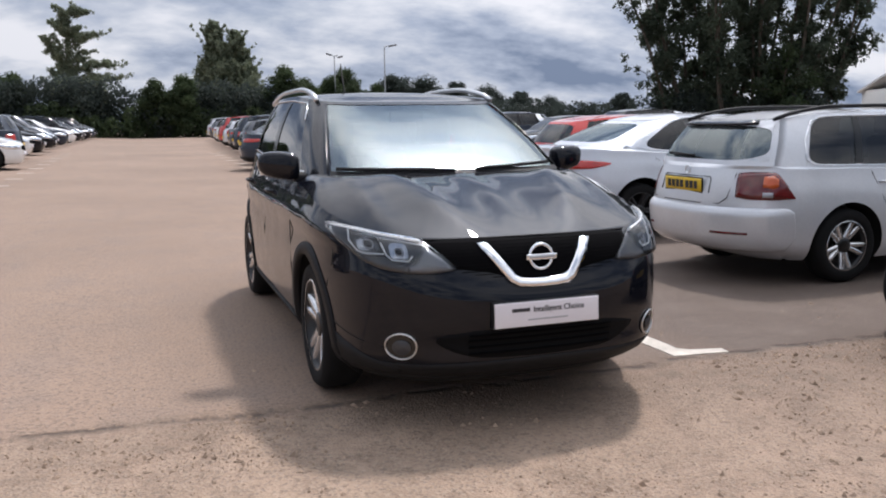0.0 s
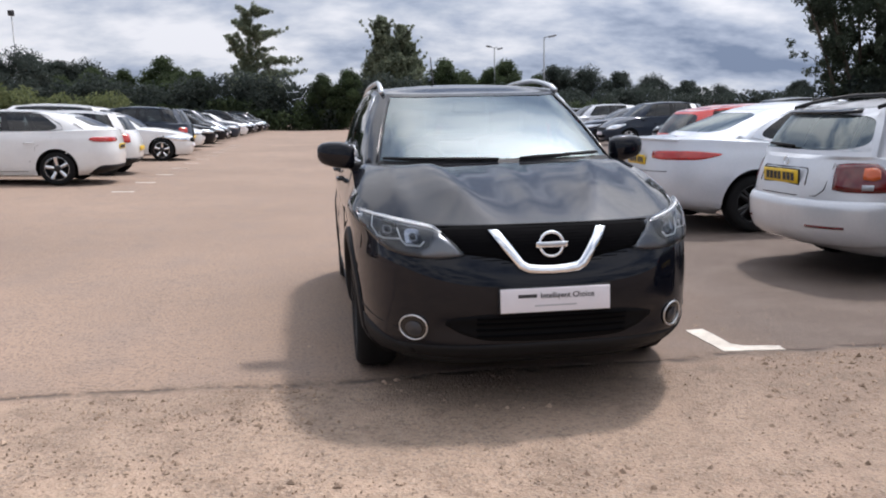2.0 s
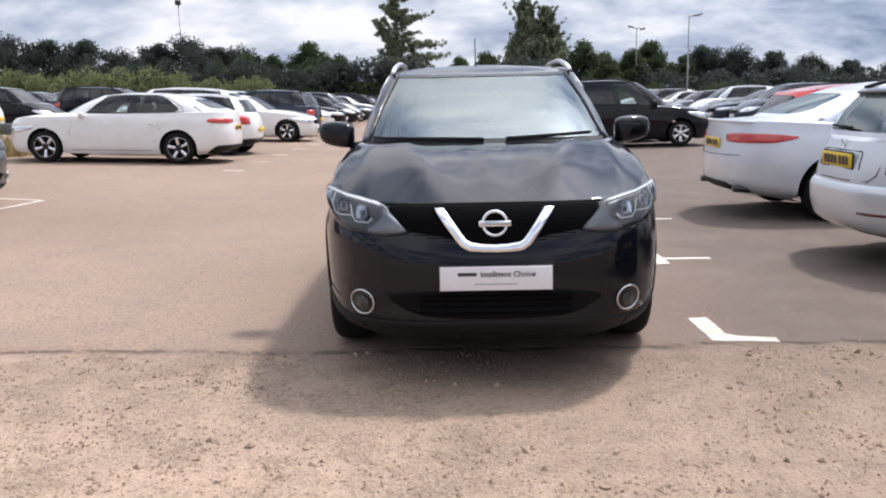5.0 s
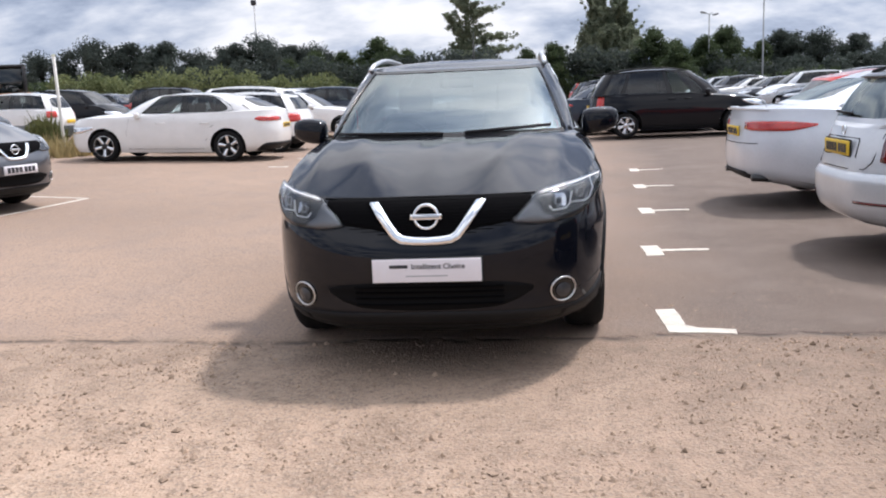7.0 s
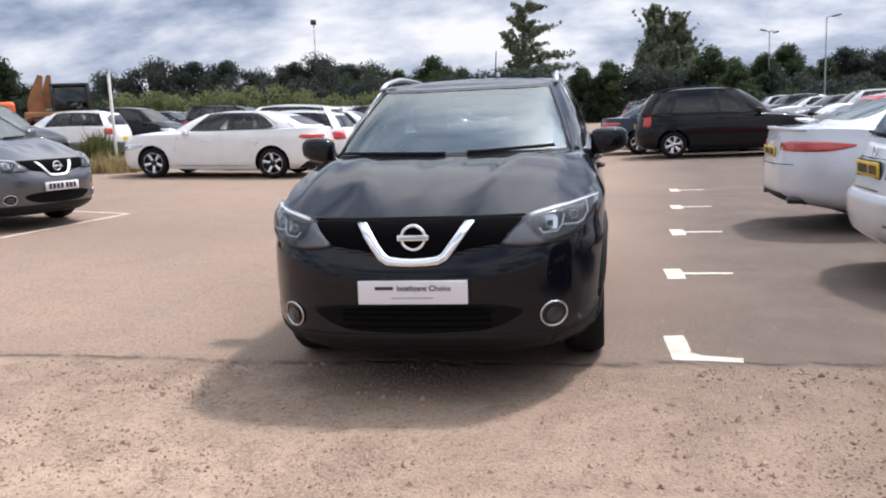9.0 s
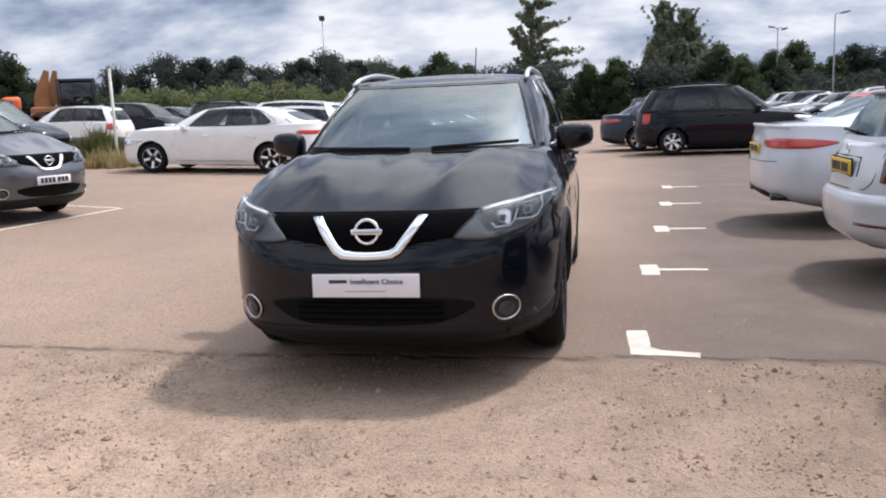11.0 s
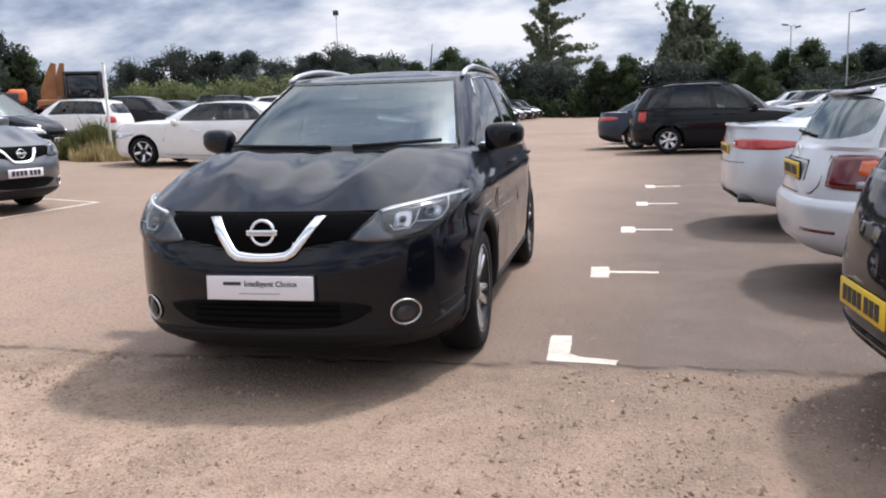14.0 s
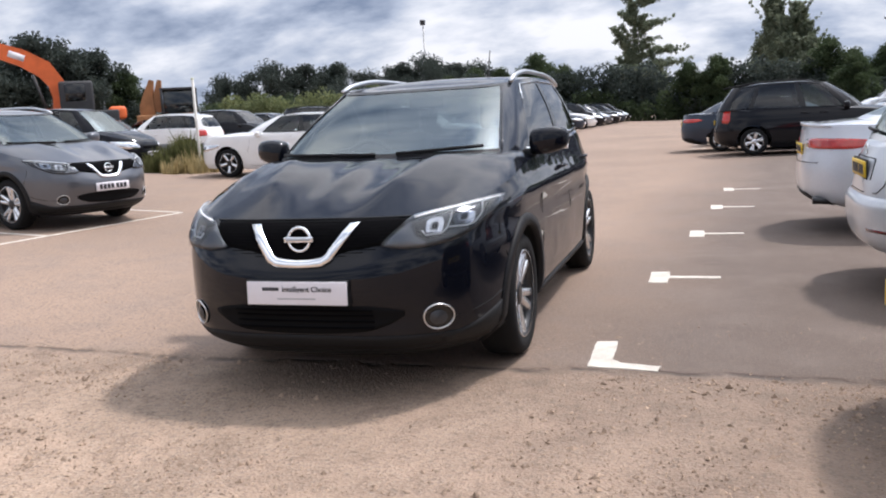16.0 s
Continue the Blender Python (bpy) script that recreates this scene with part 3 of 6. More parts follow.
    if detail > 0.3:
        # fillets that round the ends of the panes
        half = [math.radians(q) for q in span(-90, 90, 33)]

        def fillet(q, t, n=4.2):
            x, y = abs(math.cos(q)) ** (2 / n), math.copysign(abs(math.sin(q)) ** (2 / n), q)
            k = 1 / max(x, abs(y))
            return x * lerp(1, k, t), y * lerp(1, k, t)
        n, a, b = sides[-1]
        for sg in (-1, 1):
            def at_side(q, t):
                x, y = fillet(q, t)
                return s.house(sg * lerp((a + b) / 2, b, x), lerp((v0 + v1) / 2, v1, y), 0.001)
            part("window_corner", sheet(at_side, half, [0, 1]), body, ob)

            def at_back(q, t):
                x, y = fillet(q, t, 5.0)
                return s.house(sg * (5 - back_d * x), lerp((r0 + 0.9) / 2, 0.9, y), 0.001)
            part("screen_corner", sheet(at_back, half, [0, 1]), body, ob)
    part("screen_header", sheet(lambda c, v: s.house(c, v), span(-0.965, 0.965, 2 * nF), [0.955, 1.0]), TRIM, ob)

    # roof
    def top(c, r):
        e = s.eave(c)
        k = 1 - r
        y = s.gym + (e.y - s.gym) * k
        return Vector((e.x * k, y, lerp(e.z, s.zroof(y), min(1, r * 3)) + s.crown * (1 - k * k)))
    part("roof", sheet(top, [c for c in full], [0, 0.02, 0.06, 0.12, 0.2, 0.3, 0.42, 0.56, 0.72, 0.88, 1.0]), dark_roof or body, ob)
    # cabin
    zt = s.gz(s.gyf + 0.3)
    part("cabin_floor", block((1.5 * s.gw, s.gC - s.gA + 0.3, 0.05), (0, (s.gA + s.gC) / 2, 0.42)), CABIN, ob)
    part("dashboard", block((1.75 * s.gw, 0.5, 0.3), (0, s.gyf + 0.42, zt - 0.13), 0.09, 3), CABIN_SUNLIT if detail >= 0.7 else CABIN, ob)
    if detail >= 0.5:
        for sx in (-0.37, 0.37):
            seat(ob, sx, s.gA + 0.62, 0.45, CABIN)
        part("rear_seat", join(block((1.25, 0.16, 0.6), (0, s.gA + 1.75, 0.86), 0.06), block((1.25, 0.5, 0.2), (0, s.gA + 1.5, 0.52), 0.05)), CABIN, ob)
    add_wheels(ob, s, wheels, track)
    ob.matrix_basis = at
    return ob


def mirror_pair(ob, s, body, x0, y, z, size=(0.21, 0.17, 0.17)):
    for sg in (-1, 1):
        # a wing: deep next to the door, thinner and swept back at its tip
        wing = [(0.0, 0.55, 0.60), (0.05, 0.86, 0.84), (0.16, 1.0, 0.97), (0.4, 1.0, 1.0), (0.65, 0.96, 0.93), (0.84, 0.84, 0.80), (0.95, 0.62, 0.60), (1.0, 0.30, 0.32)]

        def wing_at(i, q):
            u, d, h = wing[int(i)]
            cy, cz = math.cos(q), math.sin(q)
            return (sg * (x0 + size[0] * (0.12 + u)), y + 0.055 * u + size[1] / 2 * d * math.copysign(abs(cy) ** 0.62, cy),
                    z + 0.022 * u - 0.01 + size[2] / 2 * h * math.copysign(abs(cz) ** 0.7, cz))
        shell = sheet(wing_at, list(range(len(wing))), [math.tau * k / 28 for k in range(29)])
        bmesh.ops.holes_fill(shell, edges=[e for e in shell.edges if e.is_boundary], sides=0)
        m = part("door_mirror", shell, body, ob)
        part("mirror_stalk", block((0.12, 0.07, 0.05), (sg * (x0 + 0.0), y + 0.01, z - 0.075), 0.02), PLASTIC, m)
        part("mirror_glass", block((size[0] * 0.8, 0.004, size[2] * 0.72), (sg * (x0 + size[0] * 0.66), y + size[1] * 0.5 + 0.018, z), 0.002, 1), CHROME, m)


def handles(ob, s, ys, z, mat):
    for sg in (-1, 1):
        for y in ys:
            x = s.side(y, z)
            part("door_handle", tube([(sg * (x - 0.01), y - 0.1, z), (sg * (x + 0.03), y - 0.07, z), (sg * (x + 0.035), y, z + 0.003), (sg * (x + 0.03), y + 0.07, z),
                                      (sg * (x - 0.01), y + 0.1, z)], 0.013, 6), mat, ob)


def gaps(ob, s, lines, r=0.0035):
    """Dark shut lines on both flanks along (y, z) points."""
    for sg in (-1, 1):
        for ln in lines:
            part("shut_line", tube([(sg * (s.side(y, z) + 0.0005), y, z) for y, z in ln], r, 5), SHUT, ob)


def rails(ob, s, x, y0, y1, mat, h=0.06):
    for sg in (-1, 1):
        pts = []
        for t in span(0, 1, 15):
            y = lerp(y0, y1, t)
            lift = h * min(1, math.sin(math.pi * t) ** 0.5 * 1.15)
            pts.append((sg * (x - 0.02 * math.sin(math.pi * t)), y, s.zroof(y) + 0.004 + lift))
        part("roof_rail", tube(pts, 0.017, 8), mat, ob)


def wiper(ob, s, c0, c1, v0, v1):
    pts = [s.house(lerp(c0, c1, t), lerp(v0, v1, t), 0.018) for t in span(0, 1, 8)]
    part("wiper", tube(pts, 0.011, 6), PLASTIC, ob)


def sedan_lights(ob, s, z0, z1, c_in=0.62, c_out=1.25):
    for sg in (-1, 1):
        part("headlight", strip(s, [(c_in, z0 - 0.01, z0 + 0.07), (0.9, z0 - 0.02, z1 - 0.02), (c_out, z1 - 0.06, z1)], 0.006, sign=sg), REFLECTOR, ob)


def tail_lights(ob, s, keys, mat=None):
    for sg in (-1, 1):
        part("tail_light", strip(s, keys, 0.008, 0.03, 14, 5, sg), mat or RED_LENS, ob)


def grille(ob, s, keys):
    part("grille", strip(s, [(-k[0], k[1], k[2]) for k in reversed(keys)] + list(keys[1:]), 0.003, 0.02, 18, 4), MESH, ob)

def crossover(name, label, body, at, ring, detail, card):
    """A mid-size crossover with a broad V in its grille."""
    def ridge(x, y, r):
        a = abs(x)
        k = min(1, r * 3.2) * min(1, (1 - r) * 4)
        d = a - lerp(0.25, 0.50, r)
        crest = math.exp(d / 0.075) if d < 0 else math.exp(-(d / 0.17) ** 2)
        return k * (0.036 * crest - 0.014 * math.exp(-((a - 0.12) / 0.10) ** 2) + 0.012 * math.exp(-((a - 0.66) / 0.05) ** 2))

    def front(x, z):
        # the bumper's upper lip sweeps up from the plate to the lamps
        d = z - (0.645 + 0.17 * (x / 0.8) ** 2)
        fade = min(1, max(0, (0.90 - x) / 0.14))
        lip = -0.024 * (math.exp(-d / 0.045) if d > 0 else math.exp(-(d / 0.17) ** 2))
        # and the lower mouth is drawn in
        mouth = 0.022 * math.exp(-((z - 0.415) / 0.055) ** 2) * min(1, max(0, (0.62 - x) / 0.12))
        return (lip + mouth) * fade
    s = Shape(
        L=4.31, zb=0.2, yi=1.2, yj=2.9, n=3.35, nr=3.3, yA=1.34, yC=3.78, R=0.343, hubs=(0.93, 3.576), ridge=ridge, front=front,
        yf=[(0.2, 0.14), (0.27, 0.02), (0.35, -0.04), (0.5, -0.052), (0.6, -0.042), (0.7, -0.02), (0.8, 0.012), (0.87, 0.07), (0.95, 0.24), (1.2, 0.34)],
        w=[(0.2, 0.79), (0.25, 0.86), (0.33, 0.893), (0.5, 0.905), (0.7, 0.910), (0.80, 0.898), (0.88, 0.907), (0.915, 0.904), (0.95, 0.884), (1.05, 0.853), (1.2, 0.82)],
        yr=[(0.22, 4.12), (0.36, 4.26), (0.55, 4.31), (0.8, 4.27), (1.0, 4.22), (1.2, 4.15)],
        top=[(0.05, 0.884), (0.2, 0.893), (0.45, 0.935), (0.8, 0.995), (1.2, 1.05), (1.6, 1.078), (2.5, 1.105), (3.5, 1.155), (4.3, 1.14)],
        gw=0.805, gyf=1.06, gyr=4.12, gym=2.6, gn=6.0, gnr=5.0, gA=1.52, gC=3.9,
        gz=[(1.06, 1.122), (1.3, 1.12), (1.55, 1.10), (2.5, 1.122), (3.5, 1.172), (4.12, 1.165)],
        rw=0.628, ryf=1.90, ryr=3.95, rA=2.08, rC=3.75, lean=0.11, glass_top=0.9,
        zroof=[(1.9, 1.533), (2.2, 1.565), (2.7, 1.588), (3.3, 1.58), (3.95, 1.53)], crown=0.028)
    ob = car(name, label, s, body, at, ring, 0.778, detail, dark_roof=body, cladding=True, glass=TINTED)
    hi = detail >= 1
    # grille, V and badge
    part("grille", strip(s, [(-0.66, 0.80, 0.872), (-0.54, 0.765, 0.880), (-0.3, 0.735, 0.879), (-0.16, 0.70, 0.877), (0, 0.69, 0.876), (0.16, 0.70, 0.877),
                             (0.3, 0.735, 0.879), (0.54, 0.765, 0.880), (0.66, 0.80, 0.872)], 0.003, 0.02, 40, 8), MESH, ob, "black mesh grille")
    if hi:
        lo = mono([(-0.5, 0.775), (-0.26, 0.72), (-0.14, 0.70), (0, 0.698), (0.14, 0.70), (0.26, 0.72), (0.5, 0.775)])
        for z in span(0.706, 0.868, 13):
            run = [x for x in span(-0.48, 0.48, 49) if lo(x) < z]
            for sg in (-1, 1):
                half = [x for x in run if x * sg >= 0.0]
                if len(half) > 3:
                    part("grille_bar", tube([(x, s.nose(x, z) - 0.003, z) for x in half], 0.0016, 4), MESH, ob)
    arm = [(-0.262, 0.866), (-0.225, 0.812), (-0.185, 0.758), (-0.150, 0.712), (-0.118, 0.694), (-0.06, 0.688), (0, 0.686)]
    arm += [(-x, z) for x, z in reversed(arm[:-1])]
    wid = [0.044, 0.044, 0.044, 0.043, 0.041, 0.038, 0.037]
    wid += list(reversed(wid[:-1]))

    def vfn(i, v, o):
        i = int(i)
        a, b = arm[max(0, i - 1)], arm[min(len(arm) - 1, i + 1)]
        q = math.hypot(b[0] - a[0], b[1] - a[1])
        x, z = arm[i][0] - (b[1] - a[1]) / q * wid[i] * v, arm[i][1] + (b[0] - a[0]) / q * wid[i] * v
        if i in (0, len(arm) - 1):
            x, z = arm[i][0] + (-1 if i else 1) * wid[i] * -1.12 * v * -1, arm[i][1]
        return Vector((x, s.nose(x, z) - o, z))
    prof = {-0.5: 0.006, -0.44: 0.017, 0.0: 0.019, 0.44: 0.017, 0.5: 0.006}
    part("chrome_v", sheet(lambda i, v: vfn(i, v, prof[v]), list(range(len(arm))), [-0.5, -0.44, 0.0, 0.44, 0.5], skirt=lambda i, v: vfn(i, v, -0.02)), CHROME, ob, "bright chrome V in the grille")
    bz, by = 0.798, s.nose(0, 0.798) - 0.022
    badge = part("badge", tube([(0.056 * math.cos(q), by + 0.005 * math.sin(q), bz + 0.056 * math.sin(q)) for q in [math.tau * k / 28 for k in range(28)]], 0.0085, 8, True), CHROME, ob, "chrome ring badge")
    part("badge_bar", block((0.152, 0.014, 0.027), (0, by - 0.006, bz), 0.004), CHROME, badge)
    part("badge_inset", block((0.128, 0.004, 0.012), (0, by - 0.0135, bz), 0.001, 1), LAMP_GREY, badge)
    part("badge_mount", block((0.10, 0.02, 0.10), (0, by + 0.018, bz), 0.02), MESH, badge)
    # headlights
    for sg in (-1, 1):
        keys = [(0.54, 0.757, 0.766), (0.62, 0.748, 0.822), (0.70, 0.742, 0.872), (0.80, 0.746, 0.886), (0.92, 0.758, 0.900), (1.0, 0.786, 0.912), (1.1, 0.845, 0.922), (1.2, 0.905, 0.927)]
        hl = part("headlight", strip(s, keys, 0.001, 0.02, 26, 8, sg), HOUSING, ob, "clear headlight with white light strips")
        part("lens", strip(s, keys, 0.022, 0.022, 26, 8, sg), LENS, hl)
        part("side_reflector", strip(s, [(0.565, 0.760, 0.772), (0.64, 0.754, 0.826), (0.70, 0.752, 0.858), (0.735, 0.752, 0.80), (0.80, 0.755, 0.766)], 0.006, 0.01, 12, 4, sg), LAMP_SMOKE, hl)
        for c, z, r in ((0.835, 0.836, 0.036), (0.975, 0.862, 0.040)):
            o = s.skin(sg * c, z, 0.0)
            ring_a = [math.tau * k / 24 for k in range(25)]

            def bowl(a, t, q):
                x = o.x + r * t * math.copysign(abs(math.cos(a)) ** 0.6, math.cos(a))
                zz = z + r * t * math.copysign(abs(math.sin(a)) ** 0.6, math.sin(a))
                return Vector((x, s.nose(x, zz) - q, zz))
            part("reflector_bowl", sheet(lambda a, t: bowl(a, t, 0.004 + 0.008 * t * t), ring_a, [0.05, 0.35, 0.65, 0.85, 1.0]), LAMP_CHROME, hl)
            part("projector", sheet(lambda a, t: bowl(a, 0.34 * t, 0.008 + 0.010 * (1 - t * t)), ring_a, [0.03, 0.4, 0.75, 1.0]), HOUSING, hl)
            part("projector_ring", tube([bowl(a, 0.42, 0.013) for a in ring_a[:-1]], 0.002, 6, True), LAMP_GREY, hl)
        for line in ([(0.905, 0.862), (0.895, 0.815), (0.87, 0.793), (0.79, 0.790), (0.765, 0.812)], [(1.045, 0.905), (1.055, 0.865), (1.025, 0.826), (0.99, 0.816), (0.905, 0.818)]):
            part("light_strip", tube([s.skin(sg * c, z, 0.0175) for c, z in line], 0.0042, 6), LAMP_WHITE, hl)
        up = mono([(k[0], k[2]) for k in keys])
        part("light_strip", tube([s.skin(sg * c, up(c) - 0.008, 0.019) for c in span(0.71, 1.17, 14)], [0.0072 - 0.003 * t for t in span(0, 1, 14)], 6), LAMP_WHITE, hl)
        # fog lamp
        fx, fz = sg * 0.645, 0.412
        def on(x, z, o):
            return Vector((x, s.nose(x, z) - o, z))
        ringp = [on(fx + 0.060 * math.cos(a), fz + 0.060 * math.sin(a), 0.008) for a in [math.tau * k / 30 for k in range(30)]]
        fog = part("fog_light", sheet(lambda a, t: on(fx + 0.058 * t * math.cos(a), fz + 0.058 * t * math.sin(a), 0.004), [math.tau * k / 24 for k in range(25)], [0.05, 0.5, 1.0]), TRIM, ob)
        part("fog_ring", tube(ringp, 0.0045, 6, True), SATIN, fog, "silver ring round the fog lamp")
        part("fog_lens", sheet(lambda a, t: on(fx + sg * 0.0 + 0.036 * t * math.cos(a), fz - 0.004 + 0.036 * t * math.sin(a), 0.010 + 0.012 * (1 - t * t)), [math.tau * k / 20 for k in range(21)], [0.03, 0.5, 1.0]), HOUSING, fog)
    # lower intake and lip
    part("lower_intake", strip(s, [(-0.66, 0.43, 0.452), (-0.56, 0.385, 0.470), (-0.4, 0.355, 0.484), (0, 0.345, 0.488), (0.4, 0.355, 0.484), (0.56, 0.385, 0.470), (0.66, 0.43, 0.452)], 0.003, 0.02, 30, 5), INTAKE, ob)
    if hi:
        for z in (0.375, 0.405, 0.435, 0.462):
            part("intake_bar", tube([(x, s.nose(x, z) - 0.008, z) for x in span(-0.36, 0.36, 17)], 0.006, 5), MESH, ob)
    part("lower_lip", strip(s, [(-1.0, 0.27, 0.325), (-0.5, 0.255, 0.33), (0, 0.25, 0.335), (0.5, 0.255, 0.33), (1.0, 0.27, 0.325)], 0.003, 0.03, 24, 4), PLASTIC, ob)
    part("front_valance", strip(s, [(-1.35, 0.2, 0.262), (-1.0, 0.2, 0.265), (0, 0.2, 0.252), (1.0, 0.2, 0.265), (1.35, 0.2, 0.262)], 0.002, 0.03, 30, 3), PLASTIC, ob)
    # lower corners and sills
    for sg in (-1, 1):
        part("corner_trim", strip(s, [(0.86, 0.262, 0.30), (1.0, 0.255, 0.335), (1.12, 0.235, 0.375), (1.235, 0.215, 0.41)], 0.004, 0.02, 12, 4, sg), PLASTIC, ob, "unpainted black plastic bumper corner")
        part("bumper_line", tube([s.skin(sg * c, z, 0.001) for c, z in ((0.93, 0.40), (1.05, 0.415), (1.15, 0.435), (1.24, 0.46))], 0.003, 5), SHUT, ob)
        part("sill_trim", sheet(lambda y, z: (sg * (s.side(y, z) + 0.010), y, z), span(1.33, 3.18, 14), [0.205, 0.25, 0.30], skirt=lambda y, z: (sg * (s.side(y, z) - 0.01), y, z)), PLASTIC, ob)
        ch = [s.house(sg * c, 0.035, 0.004) for c in span(2.0, 3.3, 24)]
        part("window_trim", tube(ch, 0.007, 6), CHROME, ob, "chrome strip under the side windows")
        ch = [s.house(sg * c, v, 0.004) for c, v in [(2.03, 0.7), (2.04, 0.85)] + [(c, 0.93) for c in span(2.06, 3.2, 16)] + [(3.3, 0.6), (3.3, 0.035)]]
        part("window_trim", tube(ch, 0.005, 6), CHROME, ob)
        ch = [s.house(sg * 0.985, v, 0.004) for v in span(0.02, 0.97, 10)]
        part("screen_trim", tube(ch, 0.0045, 6), TRIM, ob)
    gaps(ob, s, [[(1.40, 0.30), (1.385, 0.6), (1.40, 0.85), (1.43, 1.06)], [(2.42, 0.30), (2.42, 0.7), (2.44, 1.09)], [(3.13, 0.42), (3.18, 0.62), (3.35, 0.80), (3.52, 0.9), (3.55, 1.14)],
                 [(1.40, 0.30), (2.0, 0.29), (2.42, 0.30), (3.10, 0.32)], [(0.56, 0.62), (0.50, 0.75), (0.52, 0.90)]])
    part("bonnet_gap", tube([(x, s.nose(x, 0.8815) - 0.001, 0.8825) for x in span(-0.52, 0.52, 25)], 0.004, 5), SHUT, ob)
    handles(ob, s, (2.24, 3.30), 0.965, body)
    mirror_pair(ob, s, body, 0.80, 1.50, 1.165, (0.225, 0.16, 0.165))
    rails(ob, s, 0.605, 2.0, 3.75, SATIN, 0.042)
    wiper(ob, s, -0.93, -0.02, 0.05, 0.015)
    wiper(ob, s, 0.16, 0.86, 0.02, 0.07)
    part("cowl", sheet(lambda c, v: s.house(c, v, 0.004), span(-0.97, 0.97, 24), [-0.06, -0.02, 0.035]), PLASTIC, ob)
    tail_lights(ob, s, [(3.55, 0.96, 1.08), (3.8, 0.92, 1.10), (4.3, 0.93, 1.09)])
    aerial = part("aerial", tube([(0, 3.74, 1.60), (0, 3.78, 1.66), (0, 3.90, 1.90)], [0.008, 0.0065, 0.0045], 6), PLASTIC, ob, "thin black roof aerial")
    part("aerial_foot", block((0.05, 0.10, 0.035), (0, 3.74, 1.588), 0.014, 2), PLASTIC, aerial)
    part("inner_mirror", block((0.24, 0.05, 0.075), (0, 2.02, 1.44), 0.02), CABIN, ob)
    part("steering_wheel", tube([(-0.37 + 0.19 * math.cos(a), 1.82 + 0.05 * math.sin(a), 1.02 + 0.18 * math.sin(a)) for a in [math.tau * k / 24 for k in range(24)]], 0.016, 6, True), CABIN, ob)
    if card:
        c = part("number_plate", block((0.522, 0.01, 0.112), bevel=0.004, seg=2), CARD, ob, "white dealer card in the front plate holder")
        c.matrix_basis = pose(0.0, -0.084, 0.552, -3, 0, 0)
        words(c, "Intelligent Choice", 0.036, (0.055, -0.0062, 0.008), INK)
        part("bar", block((0.088, 0.002, 0.016), (-0.134, -0.0052, 0.020)), INK, c, smooth=False)
        part("bar", block((0.20, 0.002, 0.007), (0.0, -0.0052, -0.026)), LAMP_GREY, c, smooth=False)
        part("plate_holder", block((0.535, 0.05, 0.125), (0, 0.031, 0), 0.006), PLASTIC, c)
    else:
        plate(ob, (0, -0.080, 0.552), 0, -3, CARD, False)
    return ob, s


def words(parent, text, size, at, mat):
    cu = bpy.data.curves.new("lettering", "FONT")
    cu.body, cu.size, cu.align_x, cu.extrude = text, size, "CENTER", 0.0006
    cu.offset = 0.0006
    o = bpy.data.objects.new("lettering", cu)
    scene.collection.objects.link(o)
    me = bpy.data.meshes.new_from_object(o.evaluated_get(bpy.context.evaluated_depsgraph_get()))
    bpy.data.objects.remove(o)
    me.materials.clear()
    me.materials.append(mat)
    t = new("lettering", me)
    t.parent = parent
    t.matrix_basis = pose(*at, 90, 0, 0)
    return t


TWIN = wheel_meshes(0.343, 0.240, 5, 0.19, 0, broad=1.25)
FIVE = wheel_meshes(0.33, 0.225, 5, 0, 0)
FIVE_DARK = wheel_meshes(0.32, 0.21, 5, 0.16, 1)
MULTI = wheel_meshes(0.32, 0.212, 6, 0.12, 2)
TEN = wheel_meshes(0.32, 0.21, 5, 0.2, 0)

crossover("crossover_car", "glossy black crossover with chrome V grille on asphalt", BLACK_PAINT, pose(-0.009, 0, 0), TWIN, 2.0, True)
crossover("crossover_car", "metallic grey crossover parked in a marked bay", GREY_PAINT, stand(-5.95, 6.0, 76), TWIN, 0.7, False)

# silver estate
GOLF = dict(L=4.53, hw=0.89, h=1.47, wb=2.578, fo=0.88, nose_z=0.72, belt=0.93, tail_z=0.98, cowl=1.12, roof_f=1.82, roof_r=4.18, back=4.40)


